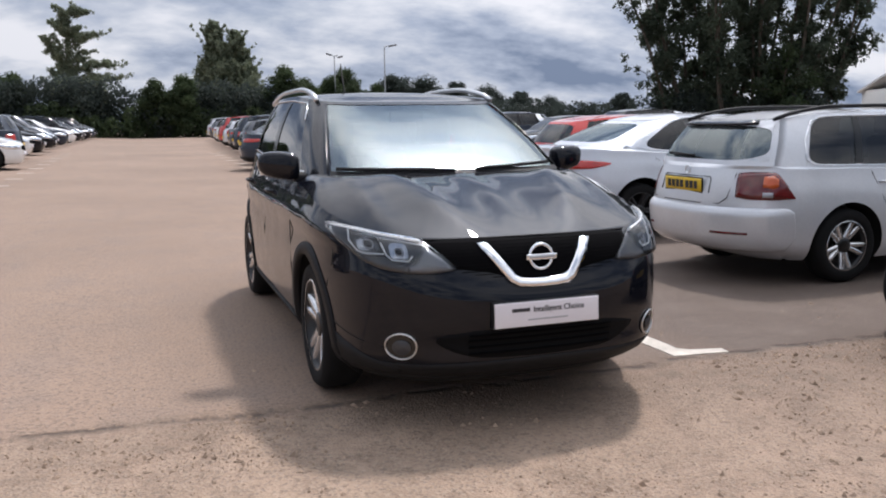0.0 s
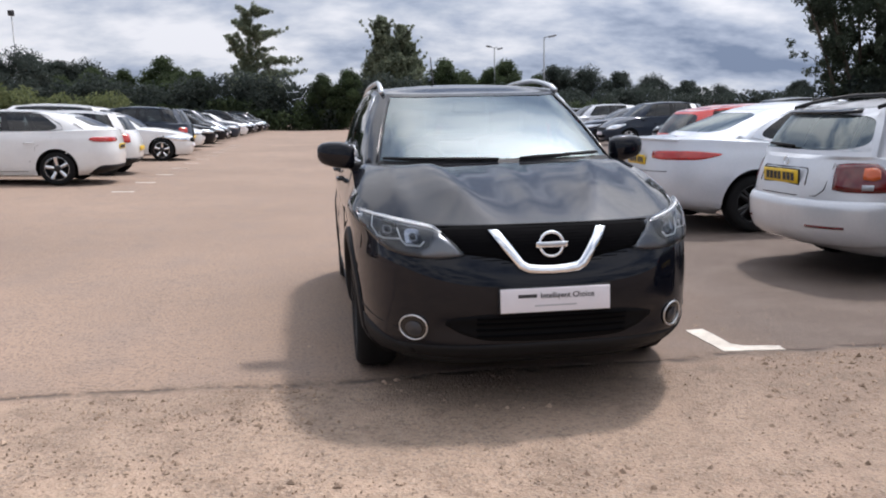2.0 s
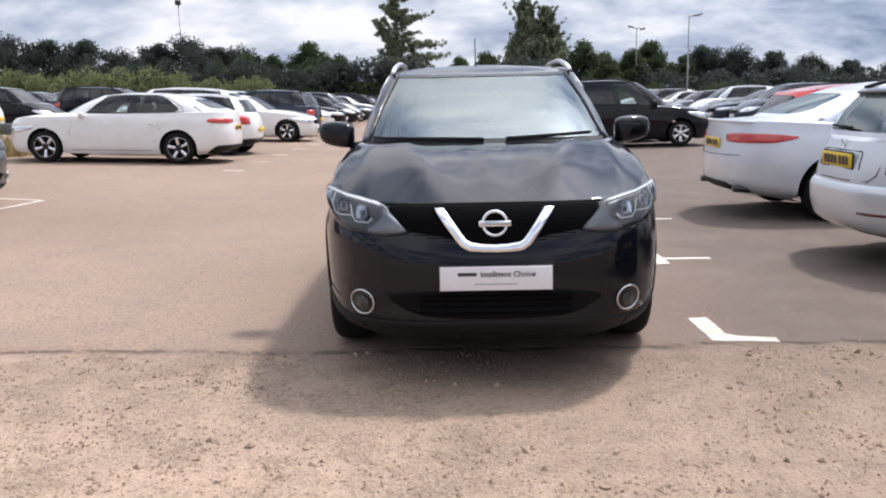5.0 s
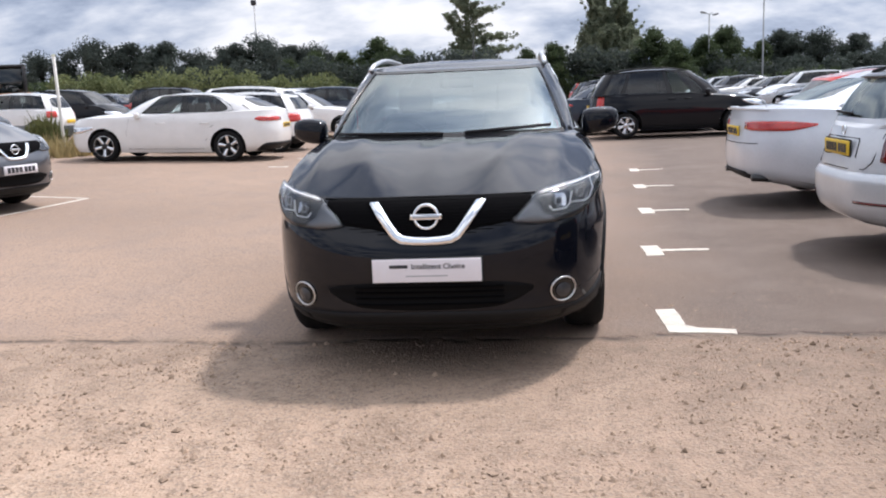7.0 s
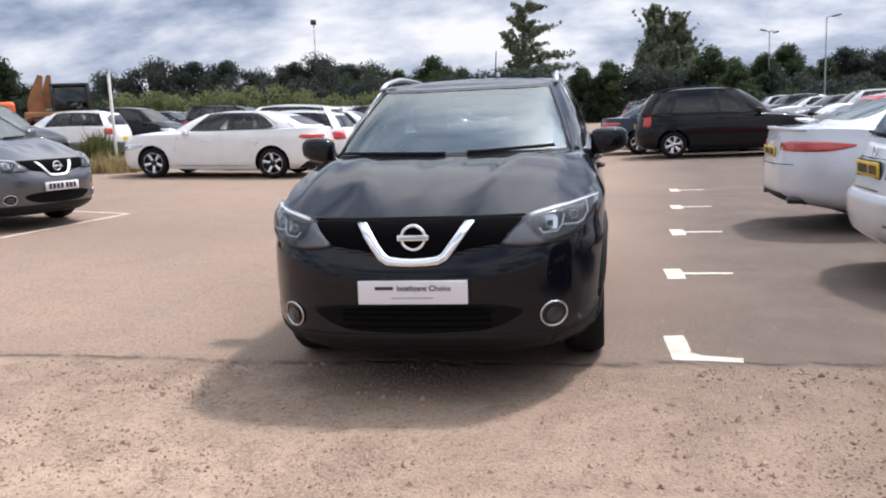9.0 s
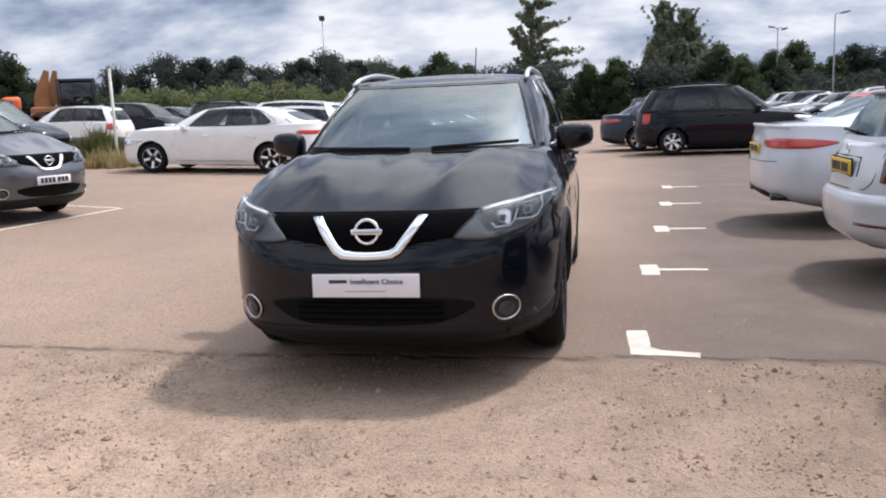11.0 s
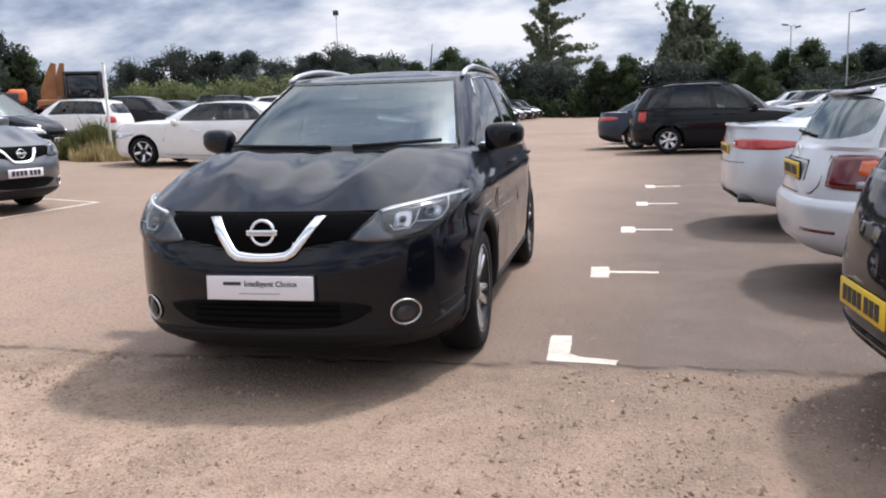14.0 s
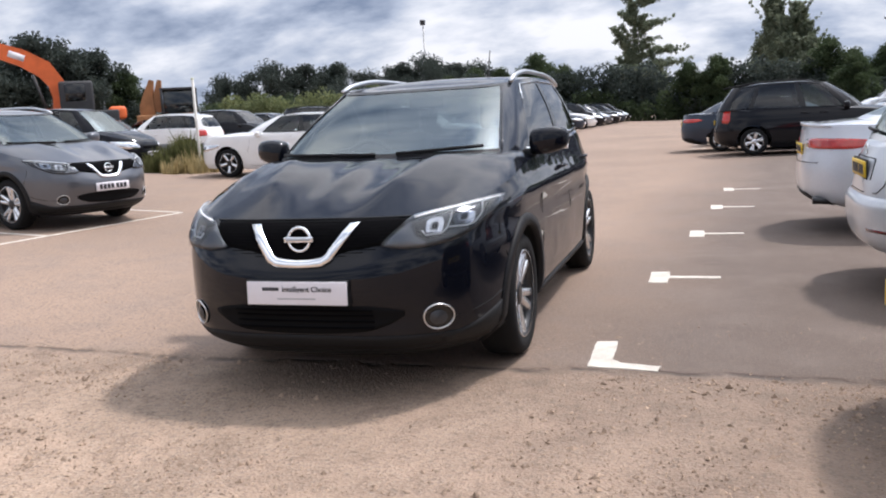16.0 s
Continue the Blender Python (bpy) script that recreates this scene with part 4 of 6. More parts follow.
def estate(name, label, body, at, group=""):
    s = generic(**GOLF, B=0.34, rear_glass=0.10, gC=4.16, rC=3.96, lean=0.06)
    ob = car(name, label, s, body, at, TEN, 0.76, 0.9, glass=TINTED, group=group, ends=(2.665, 2.69, 2.885), back_d=0.975)
    for sg in (-1, 1):
        lamp = part("tail_light", strip(s, [(3.08, 0.738, 0.744), (3.22, 0.736, 0.80), (3.4, 0.734, 0.875), (3.62, 0.730, 0.935), (3.85, 0.728, 0.957), (4.1, 0.732, 0.957), (4.22, 0.750, 0.945)], 0.006, 0.03, 26, 6, sg), DEEP_RED, ob, "dark red tail light with amber centre")
        part("indicator", strip(s, [(3.62, 0.835, 0.90), (3.8, 0.82, 0.925), (4.02, 0.83, 0.92)], 0.009, 0.02, 12, 4, sg), AMBER_LENS, lamp)
        part("reversing_lamp", strip(s, [(3.80, 0.748, 0.79), (4.02, 0.748, 0.79)], 0.009, 0.02, 8, 3, sg), LAMP_GREY, lamp)
        part("reflector", strip(s, [(4.1, 0.445, 0.465), (4.45, 0.445, 0.465)], 0.040, 0.01, 6, 2, sg), DEEP_RED, ob)
        # shade at the rim of the plate recess, drawn as a dark line
        part("recess_shade_line", tube([s.skin(sg * c, z, 0.001) for c, z in ((5.0, 0.905), (4.56, 0.905), (4.54, 0.89), (4.54, 0.77))], 0.005, 5), SHUT, ob)
    # rear bumper: swells out below a shelf and tucks in again
    low, high = mono([(3.03, 0.40), (3.12, 0.36), (3.4, 0.30), (5.0, 0.29)]), mono([(3.03, 0.46), (3.12, 0.62), (3.4, 0.66), (5.0, 0.665)])

    def bumper(d, v, o):
        c = 5 - abs(d)
        z = lerp(low(c), high(c), v)
        swell = 0.034 * min(1, (1 - v) / 0.16) ** 0.7 * min(1, 0.35 + v * 1.6) * min(1, 0.12 + max(0, c - 3.1) / 0.9)
        return s.skin(math.copysign(c, d), z, o + swell)
    part("bumper", sheet(lambda d, v: bumper(d, v, 0.004), span(-1.97, 1.97, 90), [0, 0.08, 0.2, 0.35, 0.5, 0.65, 0.78, 0.84, 0.88, 0.94, 1.0], skirt=lambda d, v: bumper(d, v, -0.05)), body, ob)
    part("plate_frame", block((0.545, 0.012, 0.135), (0, s.yr(0.82) + 0.004, 0.83), 0.006, 1), PLASTIC, ob)
    plate(ob, (0, s.yr(0.82) + 0.014, 0.83), 180, 3, YELLOW_CARD, True)
    part("badge", tube([(0.035 * math.cos(a), s.yr(0.95) + 0.008, 0.955 + 0.035 * math.sin(a)) for a in [math.tau * k / 16 for k in range(16)]], 0.006, 6, True), CHROME, ob)
    part("roof_spoiler", sheet(lambda d, v: s.house(math.copysign(5 - abs(d), d), lerp(0.90, 1.02, v), 0.03 * (1 - v) + 0.006), span(-0.86, 0.86, 20), span(0, 1, 4),
                               skirt=lambda d, v: s.house(math.copysign(5 - abs(d), d), lerp(0.90, 1.0, v), -0.01)), DARK_PAINT, ob)
    rails(ob, s, 0.585, 1.95, 4.05, PLASTIC, 0.05)
    handles(ob, s, (2.1, 3.05), 0.86, body)
    mirror_pair(ob, s, body, 0.80, 1.5, 1.0, (0.18, 0.13, 0.13))
    part("rear_wiper", tube([s.house(-4.98, 0.14, 0.03), s.house(4.75, 0.16, 0.03), s.house(4.45, 0.18, 0.025)], 0.012, 6), PLASTIC, ob)
    part("fuel_flap", sheet(lambda y, z: ((s.side(y, z) + 0.002), y, z), span(3.72, 3.90, 4), span(0.80, 0.93, 4), skirt=lambda y, z: ((s.side(y, z) - 0.004), y, z)), body, ob)
    for sg in (-1, 1):
        ch = [s.house(sg * c, v, 0.004) for c, v in [(2.0, v) for v in span(0.04, 0.93, 6)] + [(c, 0.935) for c in span(2.1, 2.84, 12)] + [(2.885, 0.86), (2.905, 0.5), (2.89, 0.14)] + [(c, 0.035) for c in span(2.85, 2.1, 10)]]
        part("window_trim", tube(ch, 0.006, 5, True), CHROME, ob)
    gaps(ob, s, [[(1.28, 0.3), (1.28, 0.9)], [(2.30, 0.3), (2.30, 0.92)], [(2.95, 0.4), (3.1, 0.7), (3.22, 0.95)], [(1.28, 0.28), (2.95, 0.28)]])
    for sg in (-1, 1):
        part("shut_line", tube([s.skin(sg * c, z, 0.001) for c, z in [(4.24, 0.95), (4.30, 0.74), (4.38, 0.69), (4.7, 0.682), (5, 0.682)]], 0.004, 5), SHUT, ob)
    sedan_lights(ob, s, 0.62, 0.78)
    return ob


def sedan(name, label, body, at, wheels, detail, L=4.855, hw=0.93, h=1.46, wb=2.805, fo=0.98, back=4.32, roof_r=3.72, tail_z=1.03, rear=True, group="", belt=0.96, light=None, roof_f=2.08, trim=True, nose_z=0.78, end=2.93, plate_z=0.76, exhaust=False):
    s = generic(L=L, hw=hw, h=h, wb=wb, fo=fo, nose_z=nose_z, belt=belt, tail_z=tail_z, cowl=1.32, roof_f=roof_f, roof_r=roof_r, back=back, R=0.335, deck=1.1, gnr=4.5, B=0.44,
                **(dict(yr=[(0.2, L - 0.60), (0.27, L - 0.28), (0.33, L - 0.07), (0.42, L - 0.012), (0.6, L), (0.85, L - 0.03), (tail_z, L - 0.06), (tail_z + 0.3, L - 0.2)]) if exhaust else {}))
    ob = car(name, label, s, body, at, wheels, 0.8, detail, group=group, quarter=False, ends=(end, end, end))
    tail_lights(ob, s, light or [(3.55, 0.86, 0.875), (3.75, 0.83, 0.905), (4.1, 0.81, 0.91), (4.45, 0.82, 0.90)])
    plate(ob, (0, s.yr(plate_z) + 0.008, plate_z), 180, 4, YELLOW_CARD, True, detail > 0.5)
    plate(ob, (0, s.yf(0.5) - 0.008, 0.47), 0, -3, CARD, False, detail > 0.5)
    sedan_lights(ob, s, 0.62, 0.76, 0.6, 1.35)
    grille(ob, s, [(0, 0.56, 0.69), (0.3, 0.565, 0.69), (0.52, 0.60, 0.685)])
    handles(ob, s, (2.3, 3.3), 0.83, SATIN if trim else body)
    mirror_pair(ob, s, body, 0.84, 1.78, 1.0, (0.19, 0.14, 0.13))
    for sg in (-1, 1):
        ch = [s.house(sg * c, v, 0.004) for c, v in [(c, 0.94) for c in span(2.05, end - 0.05, 12)] + [(end + 0.02, 0.8), (end + 0.04, 0.3), (end + 0.01, 0.05)] + [(c, 0.04) for c in span(end - 0.05, 2.05, 12)]]
        part("window_trim", tube(ch, 0.006, 5, True), SATIN if trim else TRIM, ob)
    gaps(ob, s, [[(1.55, 0.3), (1.52, 0.6), (1.6, 0.92)], [(2.6, 0.3), (2.62, 0.94)], [(3.3, 0.45), (3.42, 0.75), (3.72, 0.95)], [(1.55, 0.28), (3.25, 0.28)]])
    for sg in (-1, 1):
        part("rear_valance", strip(s, [(4.25, 0.29, 0.33), (4.5, 0.27, 0.40), (5.0, 0.27, 0.40)] if exhaust else [(3.75, 0.26, 0.30), (4.1, 0.22, 0.40), (5.0, 0.22, 0.40)], 0.006, 0.03, 14, 4, sg), PLASTIC, ob)
    if exhaust:
        for sg in (-1, 1):
            part("exhaust", tube([(sg * 0.60, L - 0.55, 0.33), (sg * 0.60, L - 0.20, 0.335), (sg * 0.60, L - 0.085, 0.34)], 0.075, 14, flat=0.5), RIM_DARK, ob, "dark oval exhaust tip")
        part("boot_lip", wrap(s, [(4.1, tail_z - 0.022, tail_z), (4.4, tail_z - 0.015, tail_z + 0.012), (5.0, tail_z - 0.012, tail_z + 0.016)], 0.022, 0.03, 30, 3), body, ob)
        part("shut_line", wrap(s, [(4.2, 0.700, 0.707), (5.0, 0.690, 0.697)], 0.003, 0.006, 30, 2), SHUT, ob)
    return ob, s


def hatch(name, label, body, at, wheels, detail, L=4.0, hw=0.85, h=1.47, wb=2.49, fo=0.82, group="", light=None, tail_z=0.96, belt=0.95, wiper_on=False, plate_z=0.62, nose_z=0.72):
    s = generic(L=L, hw=hw, h=h, wb=wb, fo=fo, nose_z=nose_z, belt=belt, tail_z=tail_z, cowl=1.02, roof_f=1.72, roof_r=L - 0.42, back=L - 0.14, R=0.315, lean=0.06, gnr=4.5)
    ob = car(name, label, s, body, at, wheels, 0.735, detail, group=group)
    tail_lights(ob, s, light or [(3.62, 0.78, 0.93), (3.85, 0.74, 0.95), (4.2, 0.76, 0.95)])
    plate(ob, (0, s.yr(plate_z) + 0.01, plate_z), 180, 0, YELLOW_CARD, True, detail > 0.5)
    plate(ob, (0, s.yf(0.5) - 0.008, 0.47), 0, -3, CARD, False, detail > 0.5)
    sedan_lights(ob, s, 0.63, 0.82, 0.62, 1.4)
    grille(ob, s, [(0, 0.60, 0.69), (0.3, 0.60, 0.69), (0.5, 0.62, 0.685)])
    grille(ob, s, [(0, 0.30, 0.42), (0.3, 0.30, 0.42), (0.6, 0.34, 0.40)])
    handles(ob, s, (2.0, 2.85), 0.82, body)
    mirror_pair(ob, s, body, 0.77, 1.4, 0.98, (0.17, 0.13, 0.13))
    gaps(ob, s, [[(1.2, 0.3), (1.2, 0.92)], [(2.2, 0.3), (2.2, 0.93)], [(2.75, 0.42), (2.9, 0.7), (3.1, 0.95)], [(1.2, 0.28), (2.7, 0.28)]])
    part("rear_valance", strip(s, [(3.6, 0.22, 0.30), (4.1, 0.22, 0.40), (5.0, 0.22, 0.40)], 0.006, 0.03, 14, 4), PLASTIC, ob)
    part("rear_valance", strip(s, [(3.6, 0.22, 0.30), (4.1, 0.22, 0.40), (5.0, 0.22, 0.40)], 0.006, 0.03, 14, 4, -1), PLASTIC, ob)
    if wiper_on:
        part("rear_wiper", tube([s.house(4.98, 0.14, 0.03), s.house(-4.7, 0.18, 0.03), s.house(-4.4, 0.2, 0.025)], 0.012, 6), PLASTIC, ob)
    return ob, s


def people_carrier(name, label, body, at, wheels, detail, group="", L=4.81, hw=0.95, h=1.70, wb=2.89, fo=0.95, cowl=1.0, roof_f=1.95, roof_r=4.46):
    s = generic(L=L, hw=hw, h=h, wb=wb, fo=fo, nose_z=0.86, belt=1.05, tail_z=1.08, cowl=cowl, roof_f=roof_f, roof_r=roof_r, back=L - 0.1, R=0.345, B=0.36, lean=0.06, gnr=6.0)
    ob = car(name, label, s, body, at, wheels, 0.82, detail, group=group)
    tail_lights(ob, s, [(3.78, 0.84, 1.08), (3.92, 0.80, 1.09), (4.12, 0.82, 1.08)])
    plate(ob, (0, s.yr(0.8) + 0.008, 0.82), 180, 0, YELLOW_CARD, True, False)
    sedan_lights(ob, s, 0.72, 0.90, 0.62, 1.35)
    grille(ob, s, [(0, 0.66, 0.80), (0.3, 0.66, 0.80), (0.5, 0.69, 0.79)])
    handles(ob, s, (2.1, 2.5), 0.98, body)
    mirror_pair(ob, s, body, 0.86, 1.6, 1.12, (0.2, 0.15, 0.18))
    gaps(ob, s, [[(1.35, 0.3), (1.35, 1.02)], [(2.3, 0.3), (2.3, 1.05)], [(3.35, 0.75), (3.35, 1.06)], [(1.35, 0.28), (3.3, 0.3)]])
    rails(ob, s, 0.6, 2.2, 4.3, PLASTIC, 0.04)
    return ob, s


estate("estate_car", "silver estate with black roof rails parked in a bay", SILVER_PAINT, stand(7.36, 2.92, 90))
sedan("saloon_car", "pale silver saloon with slim red tail lights", PALE_PAINT, stand(7.67, 5.9, 90), FIVE_DARK, 0.85, L=4.95, hw=0.94, wb=2.96, fo=0.93, back=4.36, roof_r=3.6, tail_z=1.06, plate_z=0.82, exhaust=True,
      light=[(3.42, 0.885, 0.90), (3.6, 0.86, 0.915), (3.9, 0.835, 0.93), (4.25, 0.835, 0.935), (4.5, 0.85, 0.925)])
near_hatch, near_shape = hatch("hatchback_car", "dark grey hatchback with yellow rear plate", DARK_PAINT, stand(6.56, 0.12, 93), TEN, 0.85, L=4.0, hw=0.87, h=1.5, wiper_on=True, plate_z=0.53, tail_z=1.0, belt=0.98,
      light=[(3.5, 0.80, 0.92), (3.8, 0.76, 0.97), (4.15, 0.77, 0.97)])
part("exhaust", tube([(-0.5, 3.75, 0.27), (-0.5, 3.90, 0.265), (-0.5, 4.01, 0.26)], 0.032, 12), CHROME, near_hatch, "chrome exhaust tip")
hatch("hatchback_car", "red hatchback parked behind a silver saloon", RED_PAINT, stand(8.0, 8.3, 90), FIVE, 0.5, h=1.45)
people_carrier("people_carrier", "black people carrier with silver wheels", DARK_PAINT, stand(6.50, 19.1, 90), MULTI, 0.6, L=4.57, hw=0.94, h=1.74, wb=2.71, fo=0.93, cowl=1.18, roof_f=1.98, roof_r=4.12)
sedan("saloon_car", "dark blue saloon beside a people carrier", NAVY_PAINT, stand(5.92, 21.5, 90), MULTI, 0.5)
sedan("saloon_car", "clean white saloon with dark alloy wheels", WHITE_PAINT, stand(-9.83, 14.65, -90), FIVE, 0.8, trim=False, back=4.60, roof_r=3.98, end=2.84, tail_z=1.09, nose_z=0.87, belt=1.0, h=1.47,
      light=[(3.36, 0.90, 0.915), (3.55, 0.88, 0.945), (3.8, 0.865, 0.955), (4.2, 0.86, 0.955), (4.6, 0.87, 0.945)])
# ---- rows of parked cars ----

rnd = random.Random(11)
STOCK = {}
ROW = "rows of parked cars"


def stock(kind, tint):
    """The first car of a kind and colour is built where it stands; the rest are copies of it."""
    paints = {"white": WHITE_PAINT, "silver": SILVER_PAINT, "grey": GREY_PAINT, "black": DARK_PAINT, "navy": NAVY_PAINT, "red": RED_PAINT}
    label = {"hatch": "hatchback", "sedan": "saloon", "suv": "tall crossover", "mpv": "people carrier"}[kind]

    def at(m):
        key = (kind, tint)
        if key in STOCK:
            return copy_thing(STOCK[key], m)
        text = f"{tint} {label} parked in a long row"
        if kind == "hatch":
            ob = hatch("parked_car", text, paints[tint], m, FIVE, 0.2, group=ROW)[0]
        elif kind == "sedan":
            ob = sedan("parked_car", text, paints[tint], m, FIVE, 0.2, group=ROW, L=4.65, hw=0.91, wb=2.81, fo=0.82, back=4.25)[0]
        elif kind == "suv":
            ob = hatch("parked_car", text, paints[tint], m, TWIN, 0.2, L=4.4, hw=0.91, h=1.64, wb=2.65, fo=0.9, group=ROW, belt=1.05, tail_z=1.06)[0]
        else:
            ob = people_carrier("parked_car", text, paints[tint], m, MULTI, 0.2, group=ROW)[0]
        STOCK[key] = ob
        return ob
    return at


LEN = {"hatch": 4.0, "sedan": 4.65, "suv": 4.4, "mpv": 4.81}


def park(kind, tint, x, y, turn):
    """turn 90: tail towards -x with the nose at x; -90: nose towards -x."""
    stock(kind, tint)(stand(x, y, turn))


# beside the white saloon, down the aisle; the number is the x of the end next to the aisle
LEFT = [("hatch", "white", 17.3, -5.1, 1), ("sedan", "white", 23.7, -4.75, 0), ("suv", "white", 20.6, -6.2, 1), ("suv", "navy", 27.4, -5.2, 1), ("sedan", "white", 31.0, -5.3, 0),
        ("sedan", "black", 34.6, -5.2, 0), ("hatch", "black", 38.4, -5.1, 0), ("suv", "grey", 42.4, -5.3, 0), ("sedan", "navy", 46.4, -5.1, 0), ("sedan", "white", 50.6, -5.0, 0),
        ("suv", "black", 54.8, -4.9, 0), ("hatch", "grey", 58.8, -4.9, 0), ("sedan", "black", 62.8, -4.7, 0), ("hatch", "navy", 66.4, -4.6, 0), ("suv", "black", 70.2, -4.6, 0)]
for kind, tint, y, x, tail in LEFT:
    # tail 1: the tail is next to the aisle, nose towards -x
    park(kind, tint, x - LEN[kind] if tail else x, y, -90 if tail else 90)

RIGHT = [("sedan", "navy", 24.6, 1.6), ("sedan", "grey", 27.2, 1.9), ("hatch", "grey", 30.0, 2.0), ("suv", "navy", 33.0, 2.1), ("sedan", "grey", 36.0, 2.2), ("hatch", "silver", 39.5, 2.3),
         ("suv", "red", 43.0, 2.4), ("hatch", "white", 47.0, 2.6), ("sedan", "silver", 51.0, 2.8), ("hatch", "grey", 56.0, 3.0), ("suv", "silver", 61.0, 3.2)]
for kind, tint, y, x in RIGHT:
    park(kind, tint, x + LEN[kind], y, 90)

for i in range(11):
    kind, tint = rnd.choice(["hatch", "sedan", "suv"]), rnd.choice(["silver", "grey", "white", "black", "silver", "navy"])
    park(kind, tint, 10.4 + rnd.uniform(-0.3, 0.3), 10.5 + i * 4.4 + rnd.uniform(-0.4, 0.4), -90)
for i in range(9):
    kind, tint = rnd.choice(["hatch", "sedan", "suv"]), rnd.choice(["silver", "grey", "white", "black", "navy"])
    park(kind, tint, 25.0 + rnd.uniform(-0.3, 0.3), 22 + i * 4.6 + rnd.uniform(-0.4, 0.4), 90)

# the field of cars beyond the white saloon
hatch("hatchback_car", "white hatchback parked beside tall weeds", WHITE_PAINT, stand(-18.4, 22.2, -88), FIVE, 0.5, h=1.52, group=ROW)
hatch("hatchback_car", "glossy black hatchback facing the aisle", DARK_PAINT, stand(-12.6, 16.1, 96), FIVE_DARK, 0.7, L=4.5, hw=0.92, h=1.72, wb=2.7, fo=0.92, belt=1.05, tail_z=1.06, nose_z=0.83)
FIELD = [("mpv", "black", -12.2, 32.0, 90), ("suv", "black", -15.0, 28.0, 90), ("hatch", "grey", -21.6, 27.6, 75), ("sedan", "grey", -26.0, 24.0, -80), ("hatch", "white", -24.4, 30.4, -85),
         ("suv", "white", -14.0, 34.0, -90), ("hatch", "silver", -9.6, 36.0, 90), ("sedan", "white", -9.6, 28.6, 90), ("hatch", "black", -10.0, 37.0, 90),
         ("suv", "silver", -14.0, 38.0, -90), ("sedan", "navy", -22.0, 34.0, -90), ("hatch", "grey", -27.5, 28.0, -90), ("suv", "white", -10.0, 41.0, 90), ("hatch", "white", -10.2, 45.0, 90),
         ("sedan", "silver", -21.0, 36.0, -90), ("mpv", "silver", -11.0, 50.0, 90), ("hatch", "black", -27.0, 33.0, -90), ("sedan", "black", -24.5, 17.6, -80), ("hatch", "white", -26.5, 21.0, -80)]
for kind, tint, x, y, turn in FIELD:
    park(kind, tint, x, y, turn)

# ---- markings ----

MARK = material("road_paint", (0.58, 0.53, 0.46), 0.8, vary=0.25, scale=9, bump=0.4, bump_scale=200)


def marking(pts, label, z=0.004):
    """A painted shape: an outline laid on the ground with a slightly ragged rim."""
    bm = bmesh.new()
    r = random.Random(len(pts) + int(abs(pts[0][1]) * 100))
    fine = []
    for i in range(len(pts)):
        a, b = pts[i], pts[(i + 1) % len(pts)]
        k = max(2, int(math.hypot(b[0] - a[0], b[1] - a[1]) / 0.04))
        fine += [(lerp(a[0], b[0], j / k) + r.uniform(-0.004, 0.004), lerp(a[1], b[1], j / k) + r.uniform(-0.006, 0.006)) for j in range(k)]
    low = [bm.verts.new((x, y, land(x, y) - 0.002)) for x, y in fine]
    top = [bm.verts.new((x, y, land(x, y) + z)) for x, y in fine]
    bm.faces.new(top)
    for i in range(len(fine)):
        j = (i + 1) % len(fine)
        bm.faces.new((low[i], low[j], top[j], top[i]))
    return tagged(part("road_marking", bm, MARK, smooth=False), label, "road marking", "painted bay marks", "structure")


def bar(a, b, width, label):
    d = Vector((b[0] - a[0], b[1] - a[1]))
    n = Vector((-d.y, d.x)).normalized() * width / 2
    marking([(a[0] + n.x, a[1] + n.y), (a[0] - n.x, a[1] - n.y), (b[0] - n.x, b[1] - n.y), (b[0] + n.x, b[1] + n.y)], label)


marking([(1.235, 0.70), (1.60, 0.655), (1.61, 0.745), (1.40, 0.78), (1.355, 0.84), (1.345, 1.20), (1.225, 1.20)], "white painted corner mark on asphalt")
for x, y in ((1.47, 3.12), (1.72, 5.44), (1.93, 7.77), (2.12, 10.08)):
    marking([(x - 0.07, y - 0.22), (x + 0.07, y - 0.22), (x + 0.08, y - 0.04), (x + 0.46, y - 0.035), (x + 0.46, y + 0.035), (x + 0.08, y + 0.05), (x + 0.07, y + 0.22), (x - 0.07, y + 0.22)], "white painted T mark on asphalt")
for y in (12.4, 14.55, 16.9, 19.3, 21.7, 24.1, 26.5, 29.0, 31.4, 33.8, 36.2):
    bar((-4.75, y), (-4.35, y + 0.02), 0.12, "white painted bay dash on asphalt")
for y in (23.0, 25.4, 27.8, 30.2, 32.6, 35.0):
    bar((1.3, y), (1.75, y), 0.12, "white painted bay dash on asphalt")
bar((-5.85, 7.45), (-6.35, 3.2), 0.07, "white painted bay line on asphalt")
bar((-5.85, 7.45), (-9.5, 8.2), 0.07, "white painted bay line on asphalt")
bar((-6.15, 5.0), (-9.5, 5.5), 0.07, "white painted bay line on asphalt")

# ---- ground ----


